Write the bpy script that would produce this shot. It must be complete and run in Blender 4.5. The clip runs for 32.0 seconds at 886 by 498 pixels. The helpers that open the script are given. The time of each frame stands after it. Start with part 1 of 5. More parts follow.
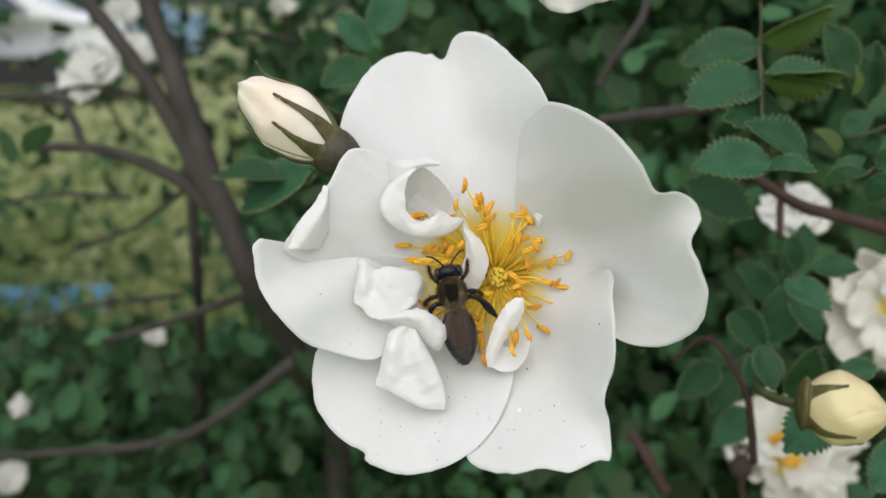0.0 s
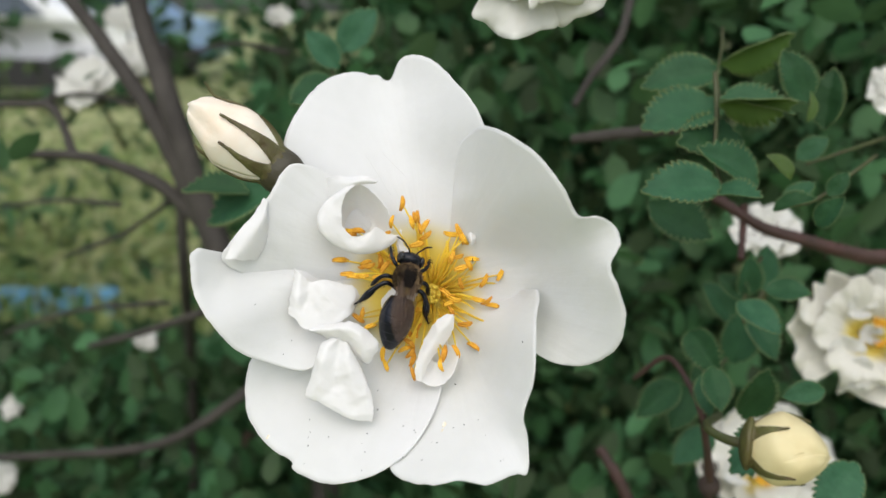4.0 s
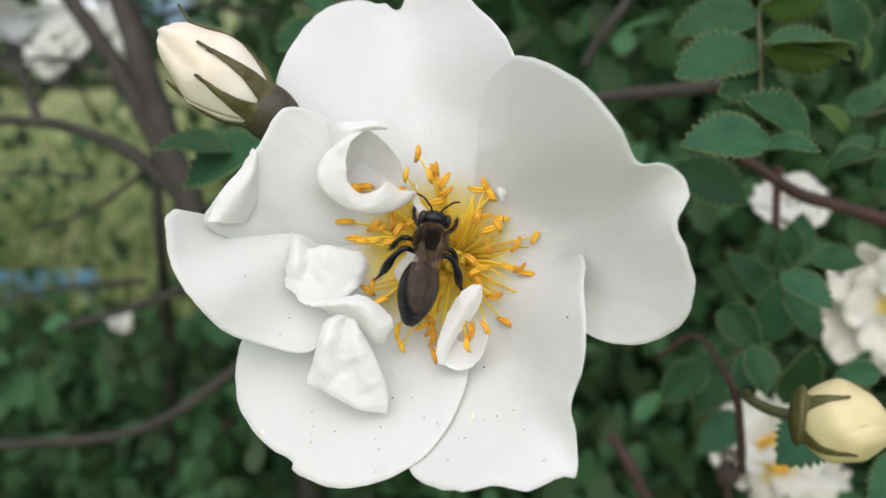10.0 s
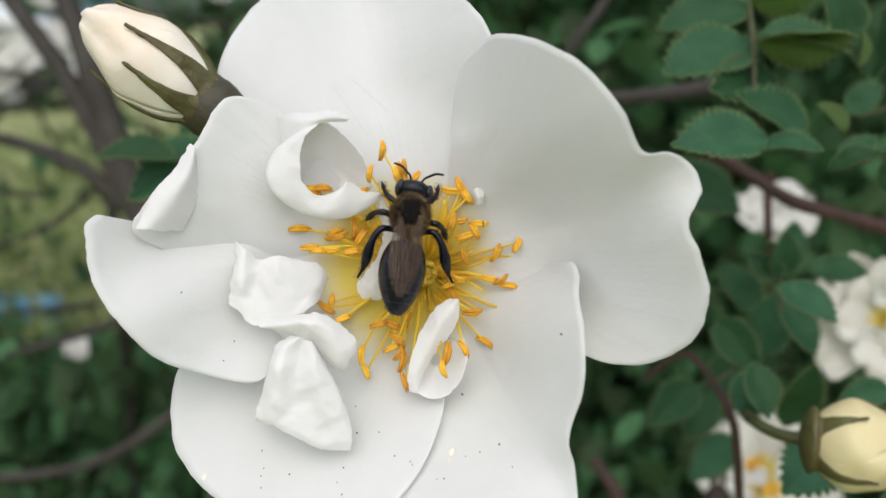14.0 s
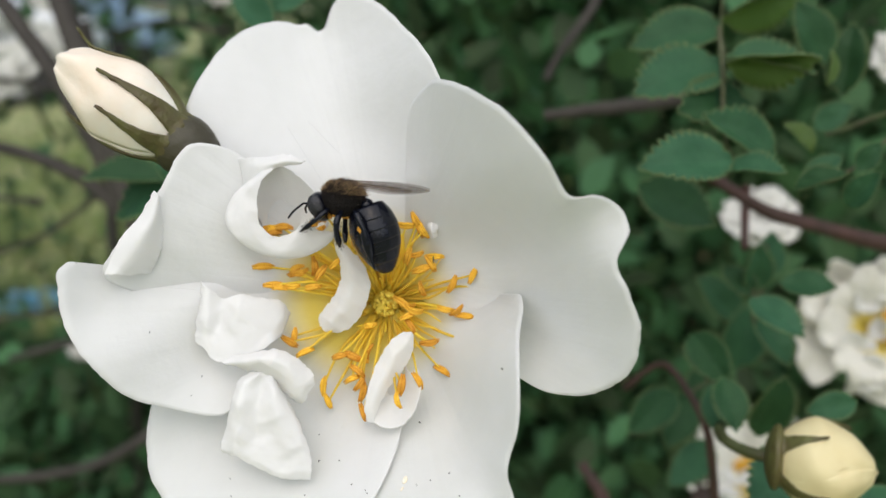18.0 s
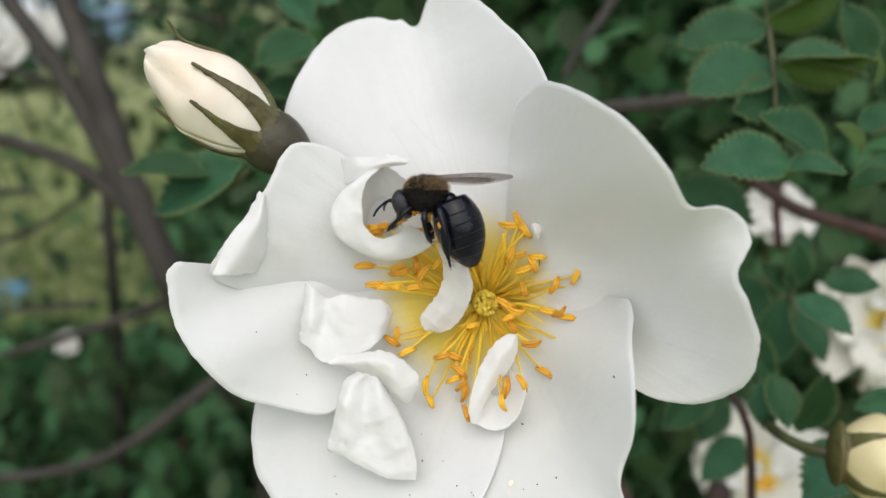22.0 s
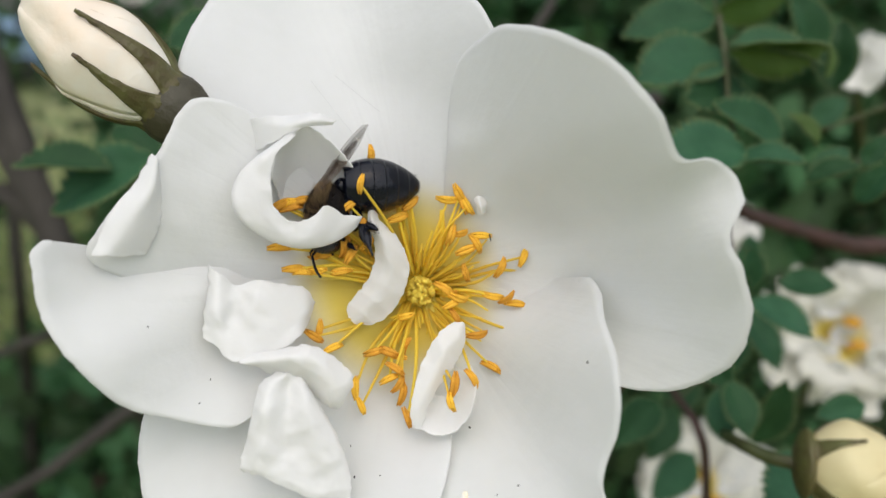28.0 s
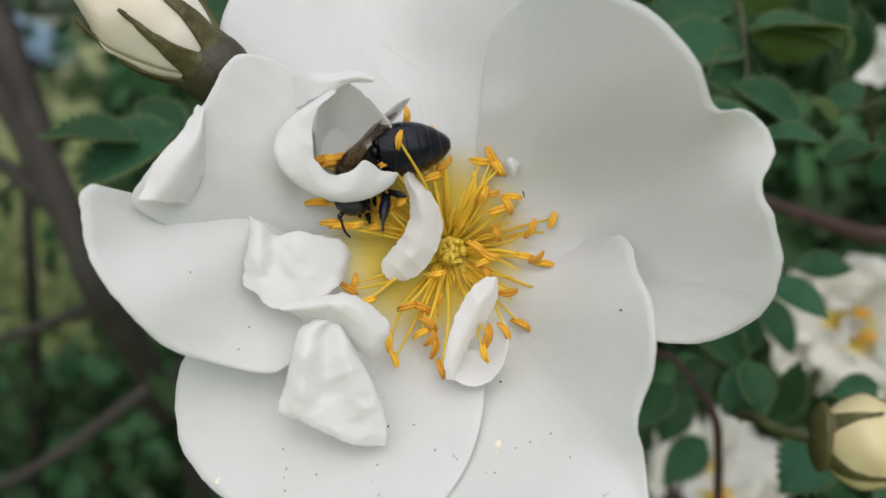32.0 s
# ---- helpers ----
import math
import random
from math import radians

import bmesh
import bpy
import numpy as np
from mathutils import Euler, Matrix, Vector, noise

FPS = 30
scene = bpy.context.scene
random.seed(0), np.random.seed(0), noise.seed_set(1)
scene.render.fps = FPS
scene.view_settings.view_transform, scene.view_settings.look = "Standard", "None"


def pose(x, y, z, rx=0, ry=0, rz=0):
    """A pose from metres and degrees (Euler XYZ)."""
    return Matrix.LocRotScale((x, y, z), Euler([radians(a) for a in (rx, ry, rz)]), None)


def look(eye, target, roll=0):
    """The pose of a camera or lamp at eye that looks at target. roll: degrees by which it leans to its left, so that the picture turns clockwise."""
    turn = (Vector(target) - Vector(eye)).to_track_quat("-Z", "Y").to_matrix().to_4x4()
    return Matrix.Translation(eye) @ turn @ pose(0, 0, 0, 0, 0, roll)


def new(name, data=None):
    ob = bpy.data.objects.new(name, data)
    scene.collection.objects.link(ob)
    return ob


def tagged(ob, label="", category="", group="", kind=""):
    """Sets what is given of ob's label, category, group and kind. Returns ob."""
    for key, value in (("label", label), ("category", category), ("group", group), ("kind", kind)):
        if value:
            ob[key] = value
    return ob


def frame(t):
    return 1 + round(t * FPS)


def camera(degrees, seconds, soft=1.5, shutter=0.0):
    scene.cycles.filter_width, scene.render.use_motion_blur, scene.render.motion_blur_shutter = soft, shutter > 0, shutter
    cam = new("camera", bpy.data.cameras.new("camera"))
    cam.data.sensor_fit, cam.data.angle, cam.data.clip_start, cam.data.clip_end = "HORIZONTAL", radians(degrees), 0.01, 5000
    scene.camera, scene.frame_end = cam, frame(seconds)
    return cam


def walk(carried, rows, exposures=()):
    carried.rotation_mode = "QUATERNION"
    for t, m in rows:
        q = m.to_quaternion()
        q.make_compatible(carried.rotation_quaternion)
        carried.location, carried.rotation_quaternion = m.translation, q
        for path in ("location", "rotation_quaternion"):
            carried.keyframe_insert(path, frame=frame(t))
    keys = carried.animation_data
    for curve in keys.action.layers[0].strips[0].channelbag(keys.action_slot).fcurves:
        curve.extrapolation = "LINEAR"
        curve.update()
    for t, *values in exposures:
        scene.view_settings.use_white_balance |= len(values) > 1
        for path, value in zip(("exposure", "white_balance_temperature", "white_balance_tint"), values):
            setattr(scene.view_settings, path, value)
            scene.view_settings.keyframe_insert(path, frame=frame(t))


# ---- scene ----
# A white rose with a bee on it, seen from about eleven centimetres. Lengths below are in
# millimetres unless said otherwise; RIG turns the first camera's own axes into the world.
MM = 0.001
EYE, TILT = 1.12, -16.0
RIG = pose(0, 0, EYE, TILT, 0, 0)

cam = camera(55.0, 32.0, soft=1.5)
cam.data.dof.use_dof, cam.data.dof.focus_distance, cam.data.dof.aperture_fstop = True, 0.098, 21.5
# seconds, x, y, z, yaw, pitch, roll
ROWS = [
    (0, -0.00, -0.00, 0.00, -0.00, -0.00, -0.00),
    (0.5, 7.53, -2.06, -4.31, 0.42, 1.32, 0.23),
    (1, 4.84, -2.50, -3.03, 0.05, 1.37, 0.39),
    (1.5, 4.98, -2.42, -1.27, 0.32, 0.87, 0.79),
    (2, 6.78, -2.37, 1.19, 0.56, 0.42, 0.46),
    (2.5, 11.80, -3.48, 0.57, 0.76, 0.73, 0.44),
    (3, 9.61, -3.62, 1.73, 0.67, 0.63, 0.48),
    (3.5, 9.56, -3.35, 2.05, 0.60, 0.52, 0.72),
    (5.5, 10.77, -1.28, -0.73, 0.87, 0.72, 1.77),
    (6, 13.45, -1.66, 0.73, 0.84, -0.16, 1.23),
    (6.5, 12.19, -2.11, -1.58, 0.59, 0.35, 1.61),
    (7, 12.53, -1.67, -3.05, 0.47, 0.57, 1.65),
    (7.5, 7.55, -0.23, -1.49, -0.03, 0.05, 1.17),
    (8, 4.30, 2.11, -3.80, 0.10, 0.45, 1.62),
    (8.5, 4.61, 4.56, -3.18, -0.17, 0.19, 1.63),
    (9, 5.89, 6.57, -3.41, -0.20, 0.38, 1.85),
    (9.5, 5.08, 11.70, -7.32, -0.72, 0.76, 2.10),
    (10, 4.82, 15.58, -1.71, -0.68, -0.44, 1.11),
    (10.5, 3.26, 20.32, -5.01, -0.64, 0.68, 1.55),
    (11, 4.71, 23.75, -4.40, -1.00, 0.31, 1.31),
    (11.5, 5.56, 25.32, -2.79, -1.03, 0.24, 0.78),
    (12, 4.96, 27.11, -2.33, -1.72, 0.75, 0.53),
    (12.5, 1.95, 30.12, -5.48, -2.28, 0.77, 0.12),
    (13, 3.35, 28.85, -5.93, -2.32, 2.03, 1.06),
    (13.5, 6.10, 28.03, -2.61, -2.12, 0.85, 0.48),
    (14, 5.08, 28.16, -2.57, -2.62, 0.87, 0.35),
    (14.5, 4.83, 28.77, -3.77, -2.36, 1.34, 0.63),
    (16.5, 4.86, 25.77, -2.63, -2.25, 1.35, 0.62),
    (17, 7.54, 26.66, -1.02, -2.40, 0.78, -0.13),
    (17.5, 7.63, 26.40, 3.91, -2.67, -0.29, -0.05),
    (18, 9.96, 24.45, 1.79, -2.00, 0.21, -0.05),
    (18.5, 7.03, 24.33, -0.26, -2.57, 1.66, -0.20),
    (19, 3.37, 24.61, 0.20, -3.34, 1.26, 0.14),
    (19.5, 2.65, 25.67, -1.21, -3.54, 1.35, 0.35),
    (20, 2.96, 26.19, -1.85, -3.52, 1.42, 0.26),
    (20.5, 5.55, 25.41, 0.35, -2.29, 0.55, -0.22),
    (21, 2.88, 24.07, 3.35, -2.07, -0.00, -0.92),
    (21.5, -2.53, 25.30, -0.89, -3.24, 0.39, -0.01),
    (22, -4.13, 25.92, 2.51, -4.54, -0.28, 0.19),
    (22.5, -1.93, 24.63, 3.87, -4.14, -0.19, 0.20),
    (23, -0.49, 24.49, -1.08, -4.97, 0.74, 1.27),
    (23.5, -1.39, 23.58, -1.63, -5.30, 1.21, 1.28),
    (24, -1.35, 23.08, -1.44, -5.30, 1.08, 1.04),
    (24.5, -3.42, 23.99, -1.77, -5.74, 1.07, 1.33),
    (26.5, -6.90, 35.54, -5.85, -9.13, 1.81, 0.95),
    (27, -5.79, 39.90, -0.93, -9.58, 0.91, 0.63),
    (27.5, -3.66, 38.39, -1.40, -8.79, 1.85, 0.14),
    (28, -2.84, 37.54, -1.86, -8.91, 1.74, -0.17),
    (28.5, -4.61, 37.12, -3.11, -9.00, 1.99, 0.62),
    (29, -6.74, 38.59, -4.13, -9.80, 2.55, 0.82),
    (29.5, -2.55, 38.09, 0.48, -9.09, 2.41, -0.75),
    (30, -3.39, 35.93, 1.03, -9.08, 1.67, 0.10),
    (30.5, -3.37, 37.01, -2.57, -8.93, 1.65, 0.31),
    (31, -0.99, 34.82, -5.06, -7.41, 2.64, 0.44),
    (31.5, -5.62, 35.58, -2.20, -8.54, 1.34, 0.33),
    (32, -5.85, 36.56, -6.06, -8.83, 2.00, 0.69),
]
walk(cam, [(t, RIG @ pose(x * MM, y * MM, z * MM, 90 + pitch, 0, yaw) @ pose(0, 0, 0, 0, 0, roll)) for t, x, y, z, yaw, pitch, roll in ROWS],
     exposures=[(0, -0.01), (2, 0.09), (6, 0.14), (10, 0.1), (14, 0.04), (17, 0.06), (20, 0.08), (24, 0.1), (27, -0.02), (29.5, 0.0), (31, -0.26), (32, -0.22)])

# ---- light: a bright, thinly clouded day ----
world = bpy.data.worlds.new("sky")
scene.world = world
world.use_nodes = True
SUN_UP, SUN_TURN = 54.0, 190.0
wn = world.node_tree
sky = wn.nodes.new("ShaderNodeTexSky")
sky.sky_type, sky.sun_disc = "NISHITA", False
sky.sun_elevation, sky.sun_rotation = radians(SUN_UP), radians(SUN_TURN)
sky.air_density, sky.dust_density = 1.0, 3.0
wn.links.new(sky.outputs[0], wn.nodes["Background"].inputs[0])
wn.nodes["Background"].inputs[1].default_value = 0.10
sun = new("sun", bpy.data.lights.new("sun", "SUN"))
sun.data.energy, sun.data.angle, sun.data.color = 2.6, radians(120), (1.0, 0.985, 0.955)
a, e = radians(SUN_TURN), radians(SUN_UP)
sun.matrix_world = look((math.sin(a) * math.cos(e), math.cos(a) * math.cos(e), math.sin(e)), (0, 0, 0))


# ---- materials ----
def yellow_claw_bounce(m, reach=0.0075, middle=(0, 0, 0)):
    """Yellow round the flower's middle: the petals' claws plus painted light bounced off stamens."""
    t = m.node_tree
    n, l = t.nodes, t.links
    co = n.new("ShaderNodeTexCoord")
    ln = n.new("ShaderNodeVectorMath")
    ln.operation = "LENGTH"
    off = n.new("ShaderNodeVectorMath")
    off.operation = "SUBTRACT"
    off.inputs[1].default_value = middle
    l.new(co.outputs["Object"], off.inputs[0])
    l.new(off.outputs[0], ln.inputs[0])
    rm = n.new("ShaderNodeMapRange")
    rm.interpolation_type = "SMOOTHSTEP"
    rm.inputs[1].default_value, rm.inputs[2].default_value = reach * 0.5, reach
    rm.inputs[3].default_value, rm.inputs[4].default_value = 1.0, 0.0
    l.new(ln.outputs["Value"], rm.inputs[0])
    mx = n.new("ShaderNodeMix")
    mx.data_type = "RGBA"
    mx.inputs[7].default_value = (0.93, 0.79, 0.17, 1)
    l.new(rm.outputs[0], mx.inputs[0])
    base = n["Principled BSDF"].inputs["Base Color"]
    src = base.links[0].from_socket
    users = [k.to_socket for k in src.links]
    l.new(src, mx.inputs[6])
    for u in users:
        l.new(mx.outputs[2], u)
    return m


def petal_veins(m, strength=0.07):
    """Fine pleats that run outwards from the flower's middle."""
    t = m.node_tree
    n, l = t.nodes, t.links
    co = n.new("ShaderNodeTexCoord")
    flat, way, ln, far, both = [n.new("ShaderNodeVectorMath") for k in range(5)]
    flat.operation, way.operation, ln.operation, far.operation, both.operation = "MULTIPLY", "NORMALIZE", "LENGTH", "SCALE", "MULTIPLY_ADD"
    flat.inputs[1].default_value = (1, 1, 0)
    l.new(co.outputs["Object"], flat.inputs[0])
    l.new(flat.outputs[0], way.inputs[0])
    l.new(flat.outputs[0], ln.inputs[0])
    far.inputs[0].default_value = (0, 0, 55)
    l.new(ln.outputs["Value"], far.inputs["Scale"])
    both.inputs[1].default_value = (13, 13, 13)
    l.new(way.outputs[0], both.inputs[0])
    l.new(far.outputs[0], both.inputs[2])
    ns = n.new("ShaderNodeTexNoise")
    ns.inputs["Scale"].default_value, ns.inputs["Detail"].default_value, ns.inputs["Roughness"].default_value = 1.6, 6.0, 0.62
    l.new(both.outputs[0], ns.inputs["Vector"])
    bp = n.new("ShaderNodeBump")
    bp.inputs["Strength"].default_value, bp.inputs["Distance"].default_value = strength, 0.0012
    l.new(ns.outputs["Fac"], bp.inputs["Height"])
    normal = n["Principled BSDF"].inputs["Normal"]
    if normal.links:
        l.new(normal.links[0].from_socket, bp.inputs["Normal"])
    l.new(bp.outputs[0], normal)
    return m


def material(name, colour, rough=0.6, second=None, scale=300.0, amount=0.5, bump=0.0, bump_scale=900.0, metal=0.0,
             through_light=0.0, random_tint=0.0, island=False, coat=0.0, spec=0.5, alpha=1.0, stretch=(1, 1, 1)):
    """A principled surface with two scales of noise in colour, a fine bump, and some light let through."""
    m = bpy.data.materials.new(name)
    m.use_nodes = True
    t = m.node_tree
    n, l = t.nodes, t.links
    b = n["Principled BSDF"]
    b.inputs["Roughness"].default_value, b.inputs["Metallic"].default_value = rough, metal
    b.inputs["Specular IOR Level"].default_value, b.inputs["Coat Weight"].default_value = spec, coat
    b.inputs["Alpha"].default_value = alpha
    co = n.new("ShaderNodeTexCoord")
    mp = n.new("ShaderNodeMapping")
    mp.inputs["Scale"].default_value = stretch
    l.new(co.outputs["Object"], mp.inputs[0])
    n1, n2 = n.new("ShaderNodeTexNoise"), n.new("ShaderNodeTexNoise")
    for k, s in ((n1, scale), (n2, scale * 5.3)):
        k.inputs["Scale"].default_value, k.inputs["Detail"].default_value = s, 4.0
        l.new(mp.outputs[0], k.inputs["Vector"])
    add = n.new("ShaderNodeMath")
    add.operation = "MULTIPLY_ADD"
    l.new(n2.outputs["Fac"], add.inputs[0])
    add.inputs[1].default_value = 0.45
    l.new(n1.outputs["Fac"], add.inputs[2])
    ramp = n.new("ShaderNodeMapRange")
    ramp.inputs[1].default_value, ramp.inputs[2].default_value = 0.5, 0.95
    ramp.inputs[4].default_value = amount
    l.new(add.outputs[0], ramp.inputs[0])
    mix = n.new("ShaderNodeMix")
    mix.data_type = "RGBA"
    mix.inputs[6].default_value = (*colour, 1)
    mix.inputs[7].default_value = (*(second or [c * 0.6 for c in colour]), 1)
    l.new(ramp.outputs[0], mix.inputs[0])
    out = mix.outputs[2]
    if random_tint:
        rnd = n.new("ShaderNodeNewGeometry" if island else "ShaderNodeObjectInfo")
        vary = n.new("ShaderNodeMapRange")
        vary.inputs[3].default_value, vary.inputs[4].default_value = 1 - random_tint, 1 + random_tint
        l.new(rnd.outputs["Random Per Island" if island else "Random"], vary.inputs[0])
        hsv = n.new("ShaderNodeHueSaturation")
        l.new(vary.outputs[0], hsv.inputs["Value"])
        hue = n.new("ShaderNodeMapRange")
        hue.inputs[3].default_value, hue.inputs[4].default_value = 0.5 - 0.07 * random_tint, 0.5 + 0.05 * random_tint
        l.new(rnd.outputs["Random Per Island" if island else "Random"], hue.inputs[0])
        l.new(hue.outputs[0], hsv.inputs["Hue"])
        l.new(out, hsv.inputs["Color"])
        out = hsv.outputs[0]
    l.new(out, b.inputs["Base Color"])
    if bump:
        n3 = n.new("ShaderNodeTexNoise")
        n3.inputs["Scale"].default_value, n3.inputs["Detail"].default_value = bump_scale, 5.0
        l.new(mp.outputs[0], n3.inputs["Vector"])
        bm_ = n.new("ShaderNodeBump")
        bm_.inputs["Strength"].default_value, bm_.inputs["Distance"].default_value = bump, 0.001
        l.new(n3.outputs["Fac"], bm_.inputs["Height"])
        l.new(bm_.outputs[0], b.inputs["Normal"])
    if through_light:
        tr = n.new("ShaderNodeBsdfTranslucent")
        l.new(out, tr.inputs[0])
        ms = n.new("ShaderNodeMixShader")
        ms.inputs[0].default_value = through_light
        l.new(b.outputs[0], ms.inputs[1])
        l.new(tr.outputs[0], ms.inputs[2])
        l.new(ms.outputs[0], n["Material Output"].inputs[0])
    return m


PETAL = petal_veins(yellow_claw_bounce(material("petal_white", (0.88, 0.885, 0.88), 0.55, (0.82, 0.83, 0.81), 90, 0.6, 0.12, 500, through_light=0.38, spec=0.25), 0.0107, (-0.0030, -0.0002, 0.001)))
FAR_PETAL = material("far_petal_white", (0.80, 0.80, 0.76), 0.6, (0.72, 0.72, 0.64), 60, 0.6, through_light=0.3)
NEAR_PETAL = yellow_claw_bounce(material("cream_petal", (0.86, 0.85, 0.78), 0.6, (0.76, 0.75, 0.66), 90, 0.7, 0.1, 400, through_light=0.35), 0.0095)
PETALOID = material("petaloid_white", (0.91, 0.91, 0.90), 0.45, (0.87, 0.87, 0.86), 160, 0.6, 0.1, 330, through_light=0.4, spec=0.25)
FILAMENT = material("filament_yellow", (0.97, 0.80, 0.12), 0.5, (0.95, 0.70, 0.05), 400, 0.6, through_light=0.5, random_tint=0.1)
ANTHER = material("anther_gold", (0.88, 0.50, 0.06), 0.8, (0.70, 0.32, 0.02), 900, 0.8, 0.4, 2500, random_tint=0.18, spec=0.2)
PISTIL = material("pistil_yellow", (0.88, 0.68, 0.09), 0.55, (0.64, 0.48, 0.06), 900, 0.7, 0.3, 2000)
LEAF = material("leaf_green", (0.040, 0.118, 0.050), 0.5, (0.025, 0.079, 0.037), 120, 0.9, 0.4, 500, through_light=0.2, random_tint=0.4, spec=0.18)
LEAF_BRIGHT = material("leaf_fresh_green", (0.10, 0.20, 0.035), 0.45, (0.07, 0.15, 0.03), 120, 0.7, 0.3, 600, through_light=0.3, random_tint=0.2)
LEAF_EDGE = material("leaf_pale_edge", (0.15, 0.23, 0.09), 0.5, (0.2, 0.22, 0.08), 300, 0.6, through_light=0.2)
FOLIAGE = material("foliage_green", (0.075, 0.165, 0.064), 0.6, (0.045, 0.108, 0.045), 60, 0.8, spec=0.3, through_light=0.35, random_tint=0.6, island=True)
WEEDS = material("weed_green", (0.16, 0.22, 0.06), 0.65, (0.05, 0.10, 0.035), 8, 0.9, spec=0.25, through_light=0.3, random_tint=0.65, island=True)
DRY_LEAF = material("dry_leaf", (0.24, 0.18, 0.08), 0.7, (0.10, 0.06, 0.035), 40, 0.9, through_light=0.2, random_tint=0.7, island=True)
BARK = material("bark_brown", (0.030, 0.026, 0.022), 0.85, (0.060, 0.053, 0.045), 110, 0.9, 1.0, 260, stretch=(1, 1, 0.35))
RED_STEM = material("young_stem_red", (0.070, 0.030, 0.024), 0.7, (0.034, 0.023, 0.017), 200, 0.8, 0.4, 700)
GREEN_STEM = material("young_stem_green", (0.060, 0.080, 0.022), 0.5, (0.055, 0.045, 0.02), 200, 0.8, 0.3, 700)
SEPAL = material("sepal_olive", (0.11, 0.115, 0.032), 0.5, (0.075, 0.05, 0.02), 220, 1.0, 0.5, 700)
HIP = material("hip_olive_brown", (0.052, 0.047, 0.024), 0.5, (0.036, 0.030, 0.016), 300, 0.8, 0.3, 900)
BUD = material("bud_cream", (0.93, 0.91, 0.82), 0.5, (0.93, 0.77, 0.60), 75, 0.9, 0.4, 240, through_light=0.15)
BUD_YELLOW = material("bud_pale_yellow", (0.82, 0.74, 0.44), 0.5, (0.76, 0.64, 0.34), 120, 0.7, 0.15, 300, through_light=0.15)
BEE_BLACK = material("bee_black", (0.004, 0.005, 0.010), 0.16, (0.009, 0.010, 0.016), 500, 0.6, 0.06, 2600, spec=0.3)
BEE_EYE = material("bee_eye", (0.008, 0.008, 0.011), 0.18, (0.014, 0.014, 0.02), 900, 0.5, 0.3, 6000)
BEE_BACK_FUR = material("bee_back_hair", (0.046, 0.036, 0.029), 0.85, (0.022, 0.018, 0.015), 900, 0.8, 0.6, 4000, random_tint=0.4, spec=0.1, island=True)
BEE_FUR = material("bee_brown_hair", (0.36, 0.24, 0.12), 0.8, (0.20, 0.13, 0.06), 900, 0.8, random_tint=0.35, island=True)
BEE_DARK_FUR = material("bee_dark_hair", (0.010, 0.009, 0.009), 0.7, (0.016, 0.013, 0.011), 900, 0.8, 0.5, 4000, spec=0.08)
POLLEN = material("pollen_orange", (0.70, 0.33, 0.03), 0.9, (0.5, 0.22, 0.02), 1500, 0.8, 0.6, 3000)
WING = material("bee_wing", (0.095, 0.058, 0.037), 0.35, (0.06, 0.038, 0.025), 500, 0.7, alpha=0.2, spec=0.25)
VEIN = material("wing_vein", (0.10, 0.062, 0.04), 0.4, (0.08, 0.045, 0.02), 900, 0.6)
DRIED = material("dried_brown", (0.05, 0.032, 0.024), 0.85, (0.025, 0.017, 0.014), 300, 0.9, 0.9, 600)
SPECK = material("dark_speck", (0.012, 0.011, 0.01), 0.6)
SILK = material("spider_silk", (0.75, 0.75, 0.74), 0.3, (0.6, 0.6, 0.6), 400, 0.5)
STAIN = material("pollen_stain", (0.80, 0.70, 0.46), 0.9, (0.87, 0.86, 0.82), 1400, 1.0)
GROUND = material("grass_ground", (0.43, 0.42, 0.22), 0.9, (0.11, 0.17, 0.05), 2.6, 1.0, 0.6, 30, spec=0.2)
GRASS = material("grass_blades", (0.34, 0.39, 0.15), 0.7, (0.15, 0.22, 0.06), 6, 0.8, random_tint=0.35, island=True, through_light=0.2)
CAR_PAINT = material("car_paint_white", (0.90, 0.91, 0.93), 0.3, (0.84, 0.86, 0.89), 3, 0.6)
ADDED_CAR_BLUE = material("added_car_blue", (0.36, 0.52, 0.72), 0.3, (0.28, 0.44, 0.64), 3, 0.6)
CAR_GLASS = material("car_glass", (0.03, 0.05, 0.07), 0.08, (0.04, 0.06, 0.09), 4, 0.5)
RUBBER_AND_SHADE = material("tyre_rubber_and_shade", (0.02, 0.02, 0.021), 0.8, (0.03, 0.03, 0.03), 40, 0.6, 0.3, 90)
STEEL = material("wheel_metal", (0.55, 0.56, 0.58), 0.35, (0.4, 0.4, 0.42), 30, 0.6, metal=0.9)
BLUE = material("blue_paint", (0.13, 0.36, 0.58), 0.6, (0.08, 0.24, 0.42), 12, 0.8, 0.3, 60)


# ---- mesh helpers ----
def part(name, bm, mat, parent=None, label="", smooth=True):
    me = bpy.data.meshes.new(name)
    bm.to_mesh(me)
    bm.free()
    return part_of(name, me, mat, parent, label, smooth)


def part_of(name, me, mat, parent=None, label="", smooth=True):
    if mat and not me.materials:
        me.materials.append(mat)
    if smooth:
        me.polygons.foreach_set("use_smooth", [True] * len(me.polygons))
    ob = new(name, me)
    if parent:
        ob.parent = parent
    return tagged(ob, label=label)


def thing(name, m, label, category, group="", kind=""):
    ob = new(name)
    ob.empty_display_size = 0.002
    ob.matrix_world = m
    return tagged(ob, label, category, group, kind)


